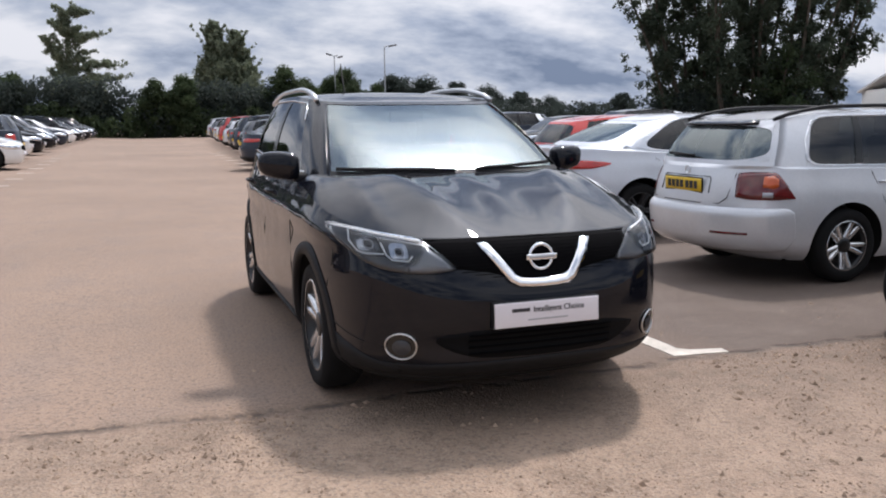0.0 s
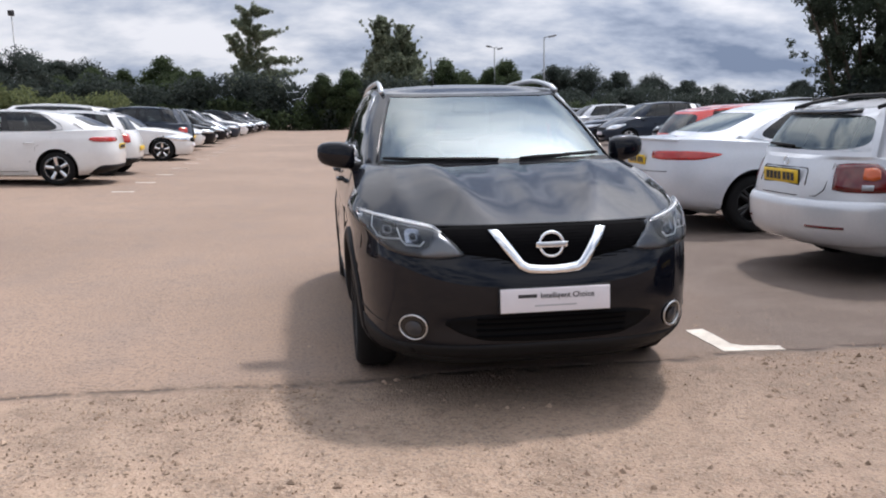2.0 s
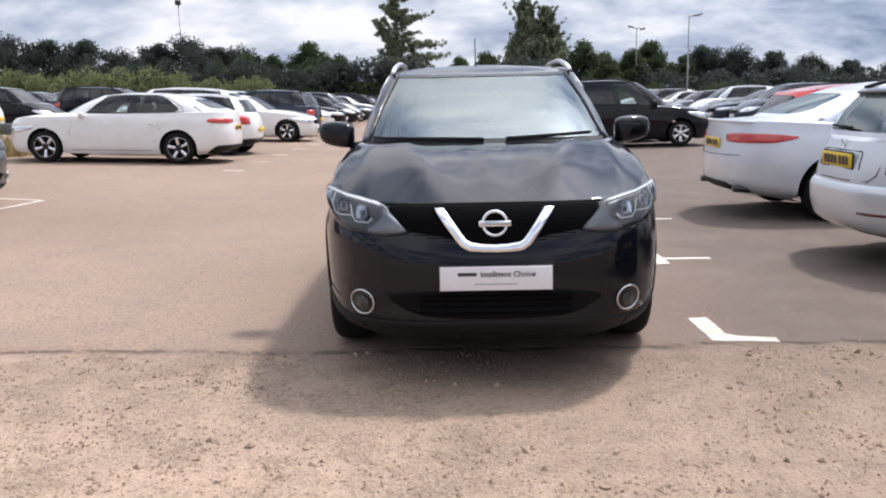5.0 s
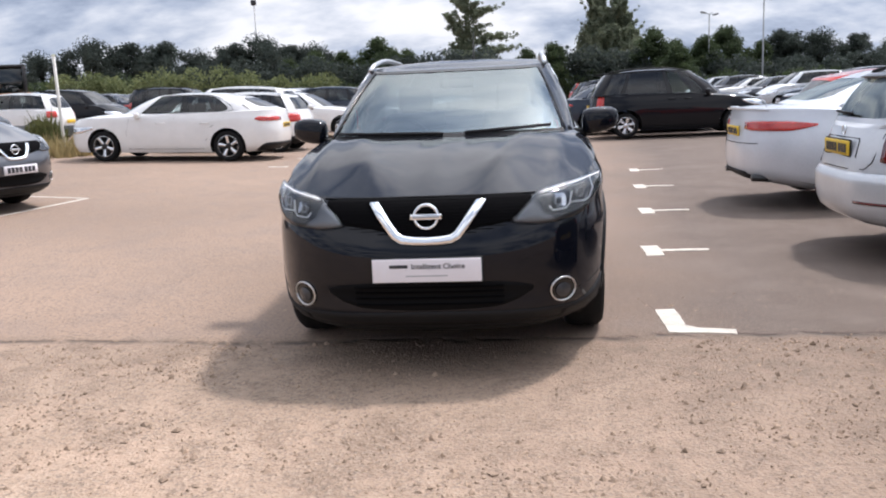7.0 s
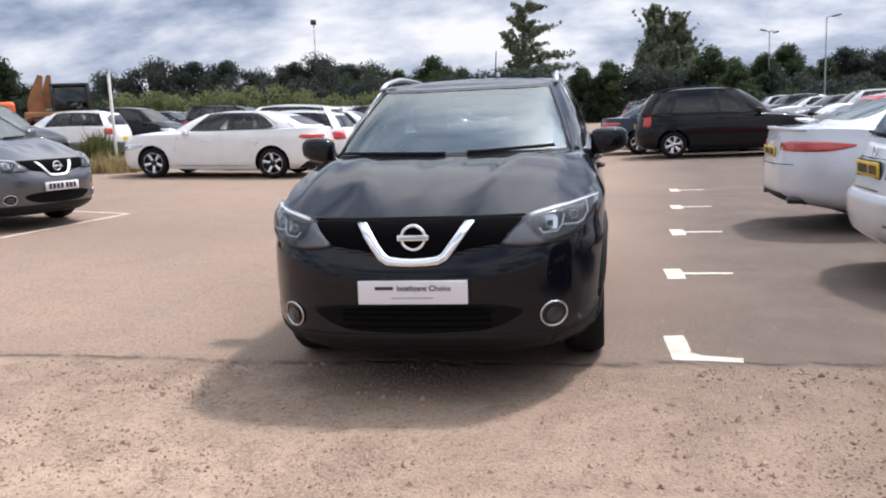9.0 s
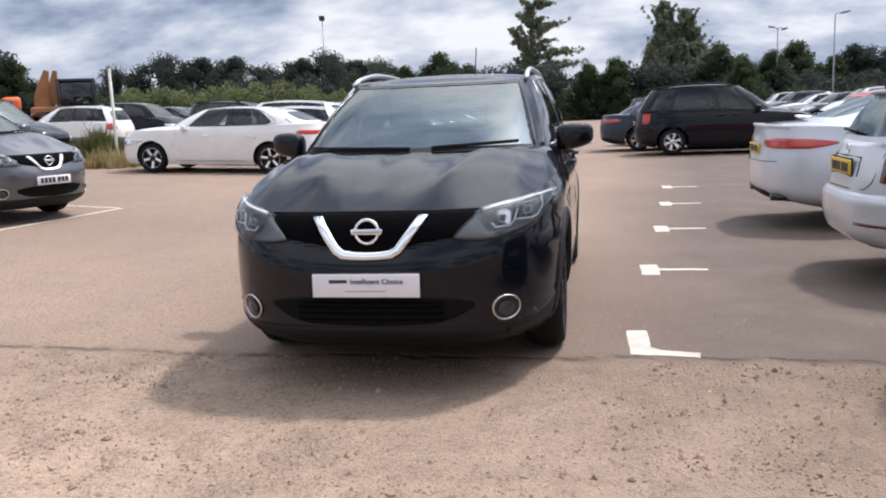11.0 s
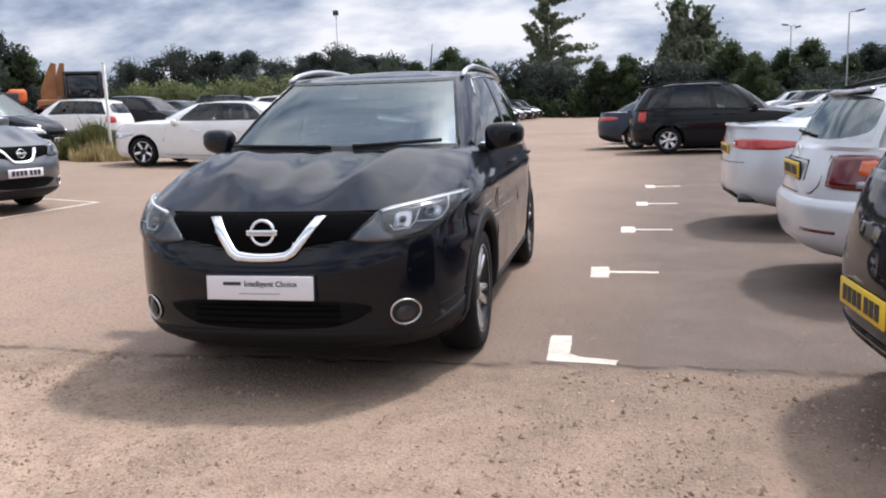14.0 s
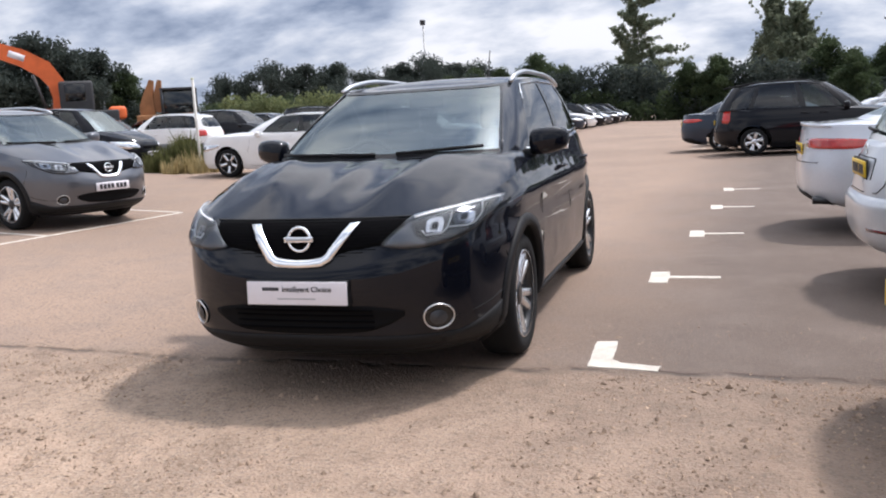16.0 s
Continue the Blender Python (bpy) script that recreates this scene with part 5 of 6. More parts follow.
def ground_material():
    m = bpy.data.materials.new("car_park_ground")
    m.use_nodes = True
    t = m.node_tree
    b = t.nodes["Principled BSDF"]
    co = t.nodes.new("ShaderNodeTexCoord")

    def noise_node(scale, detail=4, rough=0.5):
        n = t.nodes.new("ShaderNodeTexNoise")
        n.inputs["Scale"].default_value, n.inputs["Detail"].default_value, n.inputs["Roughness"].default_value = scale, detail, rough
        t.links.new(co.outputs["Object"], n.inputs["Vector"])
        return n

    def mixc(fac, a, c):
        n = t.nodes.new("ShaderNodeMix")
        n.data_type = "RGBA"
        for i, v in ((0, fac), (6, a), (7, c)):
            if isinstance(v, (tuple, float, int)):
                n.inputs[i].default_value = v if i == 0 else (*v, 1)
            else:
                t.links.new(v, n.inputs[i])
        return n.outputs[2]

    def rng(src, lo, hi, a=0.0, c=1.0):
        n = t.nodes.new("ShaderNodeMapRange")
        t.links.new(src, n.inputs[0])
        for i, v in ((1, lo), (2, hi), (3, a), (4, c)):
            n.inputs[i].default_value = v
        return n.outputs[0]

    def mth(op, a, c):
        n = t.nodes.new("ShaderNodeMath")
        n.operation = op
        for i, v in ((0, a), (1, c)):
            if isinstance(v, (int, float)):
                n.inputs[i].default_value = v
            else:
                t.links.new(v, n.inputs[i])
        return n.outputs[0]
    big, mid_n, fine, speck = noise_node(0.25, 5), noise_node(1.8, 6, 0.6), noise_node(45, 3, 0.6), noise_node(160, 2)
    asphalt = mixc(rng(big.outputs[0], 0.35, 0.65), (0.252, 0.174, 0.124), (0.328, 0.227, 0.162))
    sepa = t.nodes.new("ShaderNodeSeparateXYZ")
    t.links.new(co.outputs["Object"], sepa.inputs[0])
    wob = noise_node(0.6, 4)
    bay = mth("ADD", mth("SUBTRACT", sepa.outputs[0], mth("MULTIPLY", sepa.outputs[1], 0.085)), mth("MULTIPLY", mth("SUBTRACT", wob.outputs[0], 0.5), 1.2))
    asphalt = mixc(rng(bay, 0.1, 1.7, 0, 0.92), asphalt, (0.092, 0.067, 0.053))
    asphalt = mixc(rng(mid_n.outputs[0], 0.45, 0.75, 0, 0.5), asphalt, (0.20, 0.158, 0.135))
    asphalt = mixc(rng(fine.outputs[0], 0.48, 0.66, 0, 0.7), asphalt, (0.10, 0.08, 0.067))
    patch = noise_node(7, 5, 0.7)
    asphalt = mixc(rng(patch.outputs[0], 0.55, 0.75, 0, 0.4), asphalt, (0.14, 0.11, 0.092))
    asphalt = mixc(rng(noise_node(16, 5, 0.75).outputs[0], 0.60, 0.72, 0, 0.35), asphalt, (0.36, 0.27, 0.20))
    asphalt = mixc(rng(speck.outputs[0], 0.56, 0.70, 0, 0.7), asphalt, (0.42, 0.33, 0.27))
    gravel = mixc(rng(mid_n.outputs[0], 0.35, 0.65), (0.275, 0.195, 0.137), (0.46, 0.332, 0.238))
    vor = t.nodes.new("ShaderNodeTexVoronoi")
    vor.inputs["Scale"].default_value = 75
    t.links.new(co.outputs["Object"], vor.inputs["Vector"])
    vsep = t.nodes.new("ShaderNodeSeparateColor")
    t.links.new(vor.outputs["Color"], vsep.inputs[0])
    gravel = mixc(rng(vsep.outputs[0], 0.6, 0.95, 0, 0.35), gravel, (0.44, 0.355, 0.28))
    gravel = mixc(rng(vsep.outputs[1], 0.72, 1.0, 0, 0.55), gravel, (0.10, 0.08, 0.065))
    gravel = mixc(rng(fine.outputs[0], 0.52, 0.72, 0, 0.5), gravel, (0.13, 0.10, 0.08))
    gravel = mixc(rng(noise_node(2.6, 6, 0.7).outputs[0], 0.50, 0.64, 0, 0.55), gravel, (0.50, 0.355, 0.255))
    gravel = mixc(rng(noise_node(4.1, 6, 0.75).outputs[0], 0.55, 0.72, 0, 0.6), gravel, (0.16, 0.108, 0.076))
    gravel = mixc(rng(noise_node(24, 5, 0.7).outputs[0], 0.58, 0.66, 0, 0.6), gravel, (0.115, 0.08, 0.058))
    gravel = mixc(rng(noise_node(33, 4, 0.6).outputs[0], 0.60, 0.70, 0, 0.4), gravel, (0.52, 0.41, 0.31))
    gravel = mixc(rng(bay, -0.8, 2.2, 0, 0.5), gravel, (0.152, 0.107, 0.081))
    sep3 = t.nodes.new("ShaderNodeSeparateXYZ")
    t.links.new(co.outputs["Object"], sep3.inputs[0])
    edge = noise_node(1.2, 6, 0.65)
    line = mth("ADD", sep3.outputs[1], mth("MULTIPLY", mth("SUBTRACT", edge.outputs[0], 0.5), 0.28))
    fac = rng(line, 0.56, 0.64)
    # darker, uneven tone of the gravel towards the broken edge
    edge_tone = mth("MULTIPLY", rng(line, -0.75, 0.35, 0, 0.42), rng(noise_node(2.1, 5, 0.65).outputs[0], 0.36, 0.62, 0.35, 1.0))
    gravel = mixc(edge_tone, gravel, (0.112, 0.080, 0.060))
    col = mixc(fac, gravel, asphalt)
    crack = mth("ABSOLUTE", mth("SUBTRACT", line, 0.635), 0)
    broken = rng(noise_node(5, 4).outputs[0], 0.42, 0.55)
    cr = mth("MULTIPLY", rng(crack, 0.006, 0.04, 1, 0), broken)
    col = mixc(mth("MULTIPLY", cr, 0.75), col, (0.045, 0.035, 0.03))
    worn = mth("MULTIPLY", rng(crack, 0.0, 0.13, 0.62, 0), rng(noise_node(9, 5, 0.7).outputs[0], 0.40, 0.62))
    col = mixc(worn, col, (0.115, 0.080, 0.056))
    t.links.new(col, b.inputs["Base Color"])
    b.inputs["Roughness"].default_value = 0.9
    hgt = mth("ADD", mth("MULTIPLY", fine.outputs[0], 0.6), mth("MULTIPLY", speck.outputs[0], 0.4))
    hg = mth("SUBTRACT", mth("ADD", hgt, mth("MULTIPLY", mth("SUBTRACT", 1.0, fac), vor.outputs["Distance"])), mth("MULTIPLY", cr, 1.5))
    bp = t.nodes.new("ShaderNodeBump")
    bp.inputs["Strength"].default_value, bp.inputs["Distance"].default_value = 0.6, 0.012
    t.links.new(hg, bp.inputs["Height"])
    t.links.new(bp.outputs[0], b.inputs["Normal"])
    return m


def ground():
    xs = [-600, -300, -150, -80, -50, -30] + span(-22, -7, 26) + span(-6.8, 6.8, 130) + span(7.5, 20, 16) + [30, 50, 80, 150, 300, 600]
    ys = [-300, -100, -40, -20, -10] + span(-6, 1.4, 110) + span(1.6, 12, 30) + span(13, 60, 30) + [70, 90, 120, 180, 300, 500, 900]
    verts = []
    for x in xs:
        for y in ys:
            z = land(x, y)
            if y < 0.75 and abs(x) < 10:
                lowered = min(1, max(0, (0.66 + 0.06 * noise.noise((x * 1.3, 3.3, 0)) - y) / 0.08))
                z += lowered * (-0.008 + 0.007 * noise.noise((x * 3, y * 3, 1)) + 0.004 * noise.noise((x * 11, y * 11, 5)))
            verts.append((x, y, z))
    ny = len(ys)
    faces = [(i * ny + j, (i + 1) * ny + j, (i + 1) * ny + j + 1, i * ny + j + 1) for i in range(len(xs) - 1) for j in range(ny - 1)]
    me = bpy.data.meshes.new("ground")
    me.from_pydata(verts, [], faces)
    me.materials.append(ground_material())
    me.shade_smooth()
    return tagged(new("ground", me), "dusty brown asphalt running into loose stony gravel", "ground", kind="structure")


ground()


def gravel():
    """Loose stones over the unmade strip, thinning out on the asphalt."""
    r = np.random.RandomState(5)
    unit = np.array([(1, 0, 0), (-1, 0, 0), (0, 1, 0), (0, -1, 0), (0, 0, 1), (0, 0, -1)], float)
    tri = [(0, 2, 4), (2, 1, 4), (1, 3, 4), (3, 0, 4), (2, 0, 5), (1, 2, 5), (3, 1, 5), (0, 3, 5)]
    verts, faces = [], []
    n = 0
    while n < 21000:
        x, y = r.uniform(-5.2, 5.2), r.uniform(-3.4, 1.9)
        if y > 0.6 and r.rand() > 0.05:
            continue
        if y > -0.4 and abs(x) < 1.1 and r.rand() < 0.7:
            continue
        if r.rand() > 0.25 + 1.5 * max(0.0, 0.5 + noise.noise((x * 0.9, y * 1.6, 7)) - 0.25):
            continue
        size = 0.0040 + 0.0045 * r.rand() + (0.013 * r.rand() ** 1.6 if r.rand() < 0.20 else 0)
        sc = size * r.uniform(0.7, 1.3, 3) * (1, 1, 0.7)
        a = r.uniform(0, 6.28)
        rot = np.array([[math.cos(a), -math.sin(a), 0], [math.sin(a), math.cos(a), 0], [0, 0, 1]])
        p = (unit * sc + r.uniform(-0.25, 0.25, (6, 3)) * size) @ rot.T + (x, y, land(x, y) - size * 0.05 - (0.006 if y < 0.6 else 0))
        verts += p.tolist()
        faces += [tuple(6 * n + k for k in f) for f in tri]
        n += 1
    me = bpy.data.meshes.new("gravel")
    me.from_pydata(verts, [], faces)
    m = material("pebble", (0.32, 0.235, 0.17), 0.95, vary=0.35, scale=9, dark=(0.24, 0.17, 0.12))
    t = m.node_tree
    b = t.nodes["Principled BSDF"]
    g, h, mr = t.nodes.new("ShaderNodeNewGeometry"), t.nodes.new("ShaderNodeHueSaturation"), t.nodes.new("ShaderNodeMapRange")
    t.links.new(g.outputs["Random Per Island"], mr.inputs[0])
    mr.inputs[3].default_value, mr.inputs[4].default_value = 0.75, 1.2
    src = b.inputs["Base Color"].links[0].from_socket
    t.links.new(mr.outputs[0], h.inputs["Value"])
    t.links.new(src, h.inputs["Color"])
    t.links.new(h.outputs[0], b.inputs["Base Color"])
    me.materials.append(m)
    return tagged(new("gravel", me), "loose brown pebbles and grit on the ground", "gravel", kind="stuff")


gravel()

# ---- plants ----


def leaf_material(name, color, dark):
    m = material(name, color, 0.6, vary=0.3, scale=0.6, dark=dark, rand=0.12)
    t = m.node_tree
    b = t.nodes["Principled BSDF"]
    g = t.nodes.new("ShaderNodeNewGeometry")
    h = t.nodes.new("ShaderNodeHueSaturation")
    mr = t.nodes.new("ShaderNodeMapRange")
    t.links.new(g.outputs["Random Per Island"], mr.inputs[0])
    mr.inputs[3].default_value, mr.inputs[4].default_value = 0.78, 1.25
    src = b.inputs["Base Color"].links[0].from_socket
    t.links.new(mr.outputs[0], h.inputs["Value"])
    t.links.new(src, h.inputs["Color"])
    t.links.new(h.outputs[0], b.inputs["Base Color"])
    b.inputs["Specular IOR Level"].default_value = 0.2
    thin = t.nodes.new("ShaderNodeBsdfTranslucent")
    t.links.new(h.outputs[0], thin.inputs[0])
    mx = t.nodes.new("ShaderNodeMixShader")
    mx.inputs[0].default_value = 0.42
    t.links.new(b.outputs[0], mx.inputs[1])
    t.links.new(thin.outputs[0], mx.inputs[2])
    t.links.new(mx.outputs[0], t.nodes["Material Output"].inputs[0])
    return m


LEAF = leaf_material("leaf_green", (0.064, 0.088, 0.040), (0.034, 0.050, 0.025))
# lifted towards blue-grey: the haze over the far trees is in this colour
LEAF_DARK = leaf_material("leaf_dark", (0.058, 0.072, 0.060), (0.034, 0.044, 0.039))
LEAF_PALE = leaf_material("leaf_pale", (0.165, 0.185, 0.085), (0.10, 0.12, 0.052))
LEAF_GREY = leaf_material("leaf_grey", (0.20, 0.225, 0.15), (0.11, 0.135, 0.09))
LEAF_DUSK = leaf_material("leaf_dusk", (0.085, 0.105, 0.07), (0.045, 0.06, 0.042))
OLIVE = leaf_material("leaf_olive", (0.15, 0.15, 0.06), (0.07, 0.08, 0.03))
STRAW = leaf_material("dry_grass", (0.34, 0.27, 0.14), (0.17, 0.15, 0.06))
BARK = material("bark", (0.085, 0.068, 0.05), 0.9, vary=0.4, bump=0.5, bump_scale=12)


def leaves(centers, radii, count, size, seed, squash=0.85, shell=0.25):
    """Small bent leaf sprays scattered through soft balls round the centres."""
    r = np.random.RandomState(seed)
    c = np.array(centers, float)
    rad = np.array(radii, float)
    wgt = rad ** 2
    pick = r.choice(len(c), count, p=wgt / wgt.sum())
    d = r.normal(size=(count, 3))
    d /= np.linalg.norm(d, axis=1)[:, None]
    k = (shell + (1.12 - shell) * r.rand(count)) ** 1.0
    p = c[pick] + d * (rad[pick] * k)[:, None] * (1, 1, squash)
    a = r.normal(size=(count, 3))
    a /= np.linalg.norm(a, axis=1)[:, None]
    b = np.cross(a, r.normal(size=(count, 3)))
    b /= np.linalg.norm(b, axis=1)[:, None]
    s = size * r.uniform(0.5, 1.4, count)[:, None]
    q = np.cross(a, b)
    v = np.stack([p - a * s, p + b * s * 0.5 + q * s * 0.2, p + a * s, p - b * s * 0.5 + q * s * 0.25], axis=1).reshape(-1, 3)
    i = np.arange(count) * 4
    f = np.concatenate([np.stack([i, i + 1, i + 2], 1), np.stack([i, i + 2, i + 3], 1)])
    return v.tolist(), f.tolist()


def mesh_part(name, v, f, mat, parent):
    me = bpy.data.meshes.new(name)
    me.from_pydata(v, [], f)
    me.materials.append(mat)
    o = new(name, me)
    o.parent = parent
    return o


def tree(name, label, at, height, width, leaf, seed, form="round", count=5000, size=0.22, bare=0.12, stems=1, group=""):
    """A tapered trunk with limbs and a crown of leaf sprays; form: round, column or wild."""
    r = random.Random(seed)
    ob = thing(name, label, "tree", group)
    wood, cs, rs = [], [], []
    for k in range(stems):
        bx, by = (r.uniform(-0.3, 0.3) * width * (stems > 1), r.uniform(-0.2, 0.2) * width * (stems > 1))
        lx, ly = r.uniform(-0.08, 0.08) * height + bx * 0.5, r.uniform(-0.05, 0.05) * height
        th = height * r.uniform(0.82, 0.95)
        trunk = [(bx + lx * t ** 1.5 + 0.12 * math.sin(5 * t + k), by + ly * t, th * t) for t in span(0, 1, 9)]
        wood.append(tube(trunk, [height * 0.016 * (1 - 0.9 * t) / math.sqrt(stems) + 0.02 for t in span(0, 1, 9)], 7))
        limbs = {"round": 17, "column": 30, "wild": 64}[form] // (2 if stems > 2 else 1)
        for i in range(limbs):
            t = bare + (0.97 - bare) * (i + r.random()) / limbs
            j = min(7, int(t * 8))
            p = Vector(trunk[j]).lerp(Vector(trunk[j + 1]), t * 8 - j)
            a = i * 2.4 + r.uniform(-0.5, 0.5)
            if form == "round":
                reach, rise = width * 0.42 * math.sin(math.pi * min(1, 0.18 + 0.78 * t)), 0.35
            elif form == "column":
                reach, rise = width * 0.40 * (1 - t) ** 0.6 * (0.45 + t if t < 0.55 else 1), 1.3
            else:
                reach, rise = width * 0.50 * (1 - t * 0.86) * r.uniform(0.5, 1.2), 0.8
            reach *= r.uniform(0.7, 1.2)
            q = p + Vector((math.cos(a) * reach, math.sin(a) * reach, rise * reach * r.uniform(0.6, 1.2)))
            mid_p = p.lerp(q, 0.5) + Vector((0, 0, 0.08 * reach))
            wood.append(tube([p, mid_p, q], [0.012 * height * (1 - t) * 0.5 + 0.02, 0.02, 0.01], 5))
            if form == "round":
                for f, m in ((0.45, 0.85), (0.75, 1.0), (1.0, 0.8)):
                    cs.append(p.lerp(q, f) + Vector((r.uniform(-1, 1), r.uniform(-1, 1), r.uniform(-1, 1))) * 0.05 * width)
                    rs.append(max(0.22, 0.17 * width * m * r.uniform(0.7, 1.25)))
            else:
                # sprays that thin out towards the tip of the limb
                for f in span(0.2, 1.15, 9):
                    cs.append(p.lerp(mid_p.lerp(q, f), f) if f < 1 else p.lerp(q, f) - Vector((0, 0, 0.05 * reach)))
                    rs.append((0.062 if form == "wild" else 0.055) * width * (1.15 - 0.85 * min(1, f)) * r.uniform(0.7, 1.2) + 0.02 * width * (f < 0.6))
        for t in span(0.35, 1.0, 14):
            j = min(7, int(t * 8))
            cs.append(Vector(trunk[j]).lerp(Vector(trunk[min(8, j + 1)]), t * 8 - j))
            rs.append((0.085 if form == "wild" else 0.11) * width * (1.25 - t))
        if form == "column":
            for i in range(130):
                t = 0.04 + 0.96 * i / 130
                R = 0.5 * width * min(1, 0.55 + 1.2 * t) * (1 - t) ** 0.8
                a = i * 2.4
                k2 = r.uniform(0.25, 0.9)
                cs.append(Vector((lx * t + math.cos(a) * R * k2, ly * t + math.sin(a) * R * k2, th * t)))
                rs.append(max(0.15, 0.30 * R * r.uniform(0.6, 1.2)))
    part("trunk", join(*wood), BARK, ob)
    v, f = leaves([tuple(c) for c in cs], rs, count, size, seed, 0.85 if form == "round" else 1.25)
    mesh_part("crown", v, f, leaf, ob)
    ob.matrix_basis = at
    return ob


def clump_tree(name, label, at, height, seed):
    """Many slender stems fanning out of one thicket, clothed in fine leaves nearly to the ground."""
    r = random.Random(seed)
    ob = thing(name, label, "tree")
    wood, cs, rs = [], [], []
    across = Vector((0.77, -0.64, 0))
    deep = Vector((0.64, 0.77, 0))
    for k in range(26):
        u = -1 + 2 * (k + r.random()) / 26
        w = r.uniform(-1, 1)
        foot = across * (u * 2.9) + deep * (w * 1.1)
        top = across * (u * 5.6 + r.uniform(-0.5, 0.5)) + deep * (w * 2.6) + Vector((0, 0, height * (1 - 0.22 * abs(u)) * r.uniform(0.8, 1.0)))
        stem = [foot.lerp(top, t) + across * 0.25 * math.sin(4 * t + k) for t in span(0, 1, 9)]
        wood.append(tube(stem, [0.085 * (1 - 0.85 * t) + 0.012 for t in span(0, 1, 9)], 6))
        for i in range(15):
            t = 0.13 + 0.86 * (i + r.random()) / 15
            j = min(7, int(t * 8))
            p = stem[j].lerp(stem[j + 1], t * 8 - j)
            a = r.uniform(0, 6.28)
            reach = r.uniform(0.5, 1.35) * (1.15 - 0.6 * t)
            q = p + Vector((math.cos(a) * reach, math.sin(a) * reach, reach * r.uniform(0.3, 0.9)))
            wood.append(tube([p, p.lerp(q, 0.5) + Vector((0, 0, 0.05)), q], [0.022, 0.014, 0.006], 4))
            for f in (0.35, 0.7, 1.0, 1.2):
                cs.append(p.lerp(q, f) + Vector((r.uniform(-0.15, 0.15), r.uniform(-0.15, 0.15), r.uniform(-0.2, 0.2))))
                rs.append(r.uniform(0.22, 0.48) * (1.15 - 0.45 * f))
    part("trunk", join(*wood), BARK, ob)
    v, f = leaves([tuple(c) for c in cs], rs, 125000, 0.082, seed, 1.1, 0.1)
    mesh_part("crown", v, f, LEAF_DUSK, ob)
    ob.matrix_basis = at
    return ob


def willow(name, label, at, height, seed):
    """An open, wind-combed crown: tiers of limbs that sweep up and bend over to one side."""
    r = random.Random(seed)
    ob = thing(name, label, "tree")
    wood, cs, rs = [], [], []
    trunk = [Vector((-0.10 * height * math.sin(2.6 * t), 0.02 * height * math.sin(4 * t), height * 0.97 * t)) for t in span(0, 1, 12)]
    wood.append(tube(trunk, [0.020 * height * (1 - 0.92 * t) for t in span(0, 1, 12)], 7))
    for i in range(44):
        t = 0.14 + 0.82 * (i + r.uniform(-0.8, 1.6)) / 45
        t = min(0.97, max(0.12, t))
        j = min(10, int(t * 11))
        p = trunk[j].lerp(trunk[j + 1], t * 11 - j)
        lee = 1 if r.random() < 0.58 else -1
        reach = height * (0.34 if lee > 0 else 0.25) * (1.08 - t) ** 0.55 * r.uniform(0.3, 1.2)
        dy = r.uniform(-0.7, 0.7) * reach
        q = p + Vector((lee * reach, dy, reach * (r.uniform(0.15, 0.75) if lee > 0 else r.uniform(0.5, 1.3))))
        mid_p = p.lerp(q, 0.55) + Vector((0, 0, reach * (0.16 if lee > 0 else -0.05)))
        tip = q + Vector((0.30 * reach, 0, 0.06 * reach))
        line = [p, p.lerp(mid_p, 0.6), mid_p, mid_p.lerp(q, 0.6), q, tip]
        wood.append(tube(line, [0.006 * height * (1.1 - t), 0.005 * height * (1.1 - t), 0.05, 0.04, 0.03, 0.02], 5))
        for a, b, f0 in zip(line, line[1:], span(0, 1, 5)):
            for f in (0.15, 0.5, 0.85):
                if f0 + f * 0.2 < 0.18:
                    continue
                cs.append(a.lerp(b, f) + Vector((r.uniform(-0.3, 0.3), r.uniform(-0.3, 0.3), r.uniform(-0.15, 0.35))))
                rs.append(height * 0.033 * (1.25 - 0.8 * f0) * r.uniform(0.5, 1.5) * (1.2 - 0.5 * t))
    for t in span(0.12, 1.0, 26):
        j = min(10, int(t * 11))
        cs.append(trunk[j].lerp(trunk[min(11, j + 1)], t * 11 - j))
        rs.append(height * (0.085 * (1 - t) + 0.016))
    for i in range(60):
        t = r.uniform(0.0, 0.36)
        a = r.uniform(0, 6.28)
        q = r.uniform(0.2, 1.0) * height * (0.34 - 0.30 * t)
        cs.append(Vector((q * math.cos(a) - 0.05 * height, q * math.sin(a), height * t)))
        rs.append(height * 0.06 * r.uniform(0.7, 1.2))
    part("trunk", join(*wood), BARK, ob)
    v, f = leaves([tuple(c) for c in cs], rs, 56000, 0.24, seed, 0.9, 0.1)
    mesh_part("crown", v, f, LEAF_GREY, ob)
    ob.matrix_basis = at
    return ob


def bank(name, label, pts, leaf, count, size, seed, category="bushes"):
    """A run of bushes: pts are (x, y, height, radius)."""
    cs, rs = [], []
    r = random.Random(seed)
    for x, y, h, rad in pts:
        k = max(1, int(h / rad))
        for i in range(k + 1):
            cs.append((x + r.uniform(-0.3, 0.3) * rad, y + r.uniform(-0.3, 0.3) * rad, land(x, y) + max(0.2, h - rad) * i / max(1, k) + rad * 0.25))
            rs.append(rad * r.uniform(0.75, 1.15))
    v, f = leaves(cs, rs, count, size, seed, 0.9, 0.6)
    me = bpy.data.meshes.new(name)
    me.from_pydata(v, [], f)
    me.materials.append(leaf)
    return tagged(new(name, me), label, category, kind="stuff")

rt = random.Random(3)


def spot(x, y):
    return Matrix.Translation((x, y, land(x, y) - 0.05)) @ pose(0, 0, 0, 0, 0, rt.uniform(0, 360))


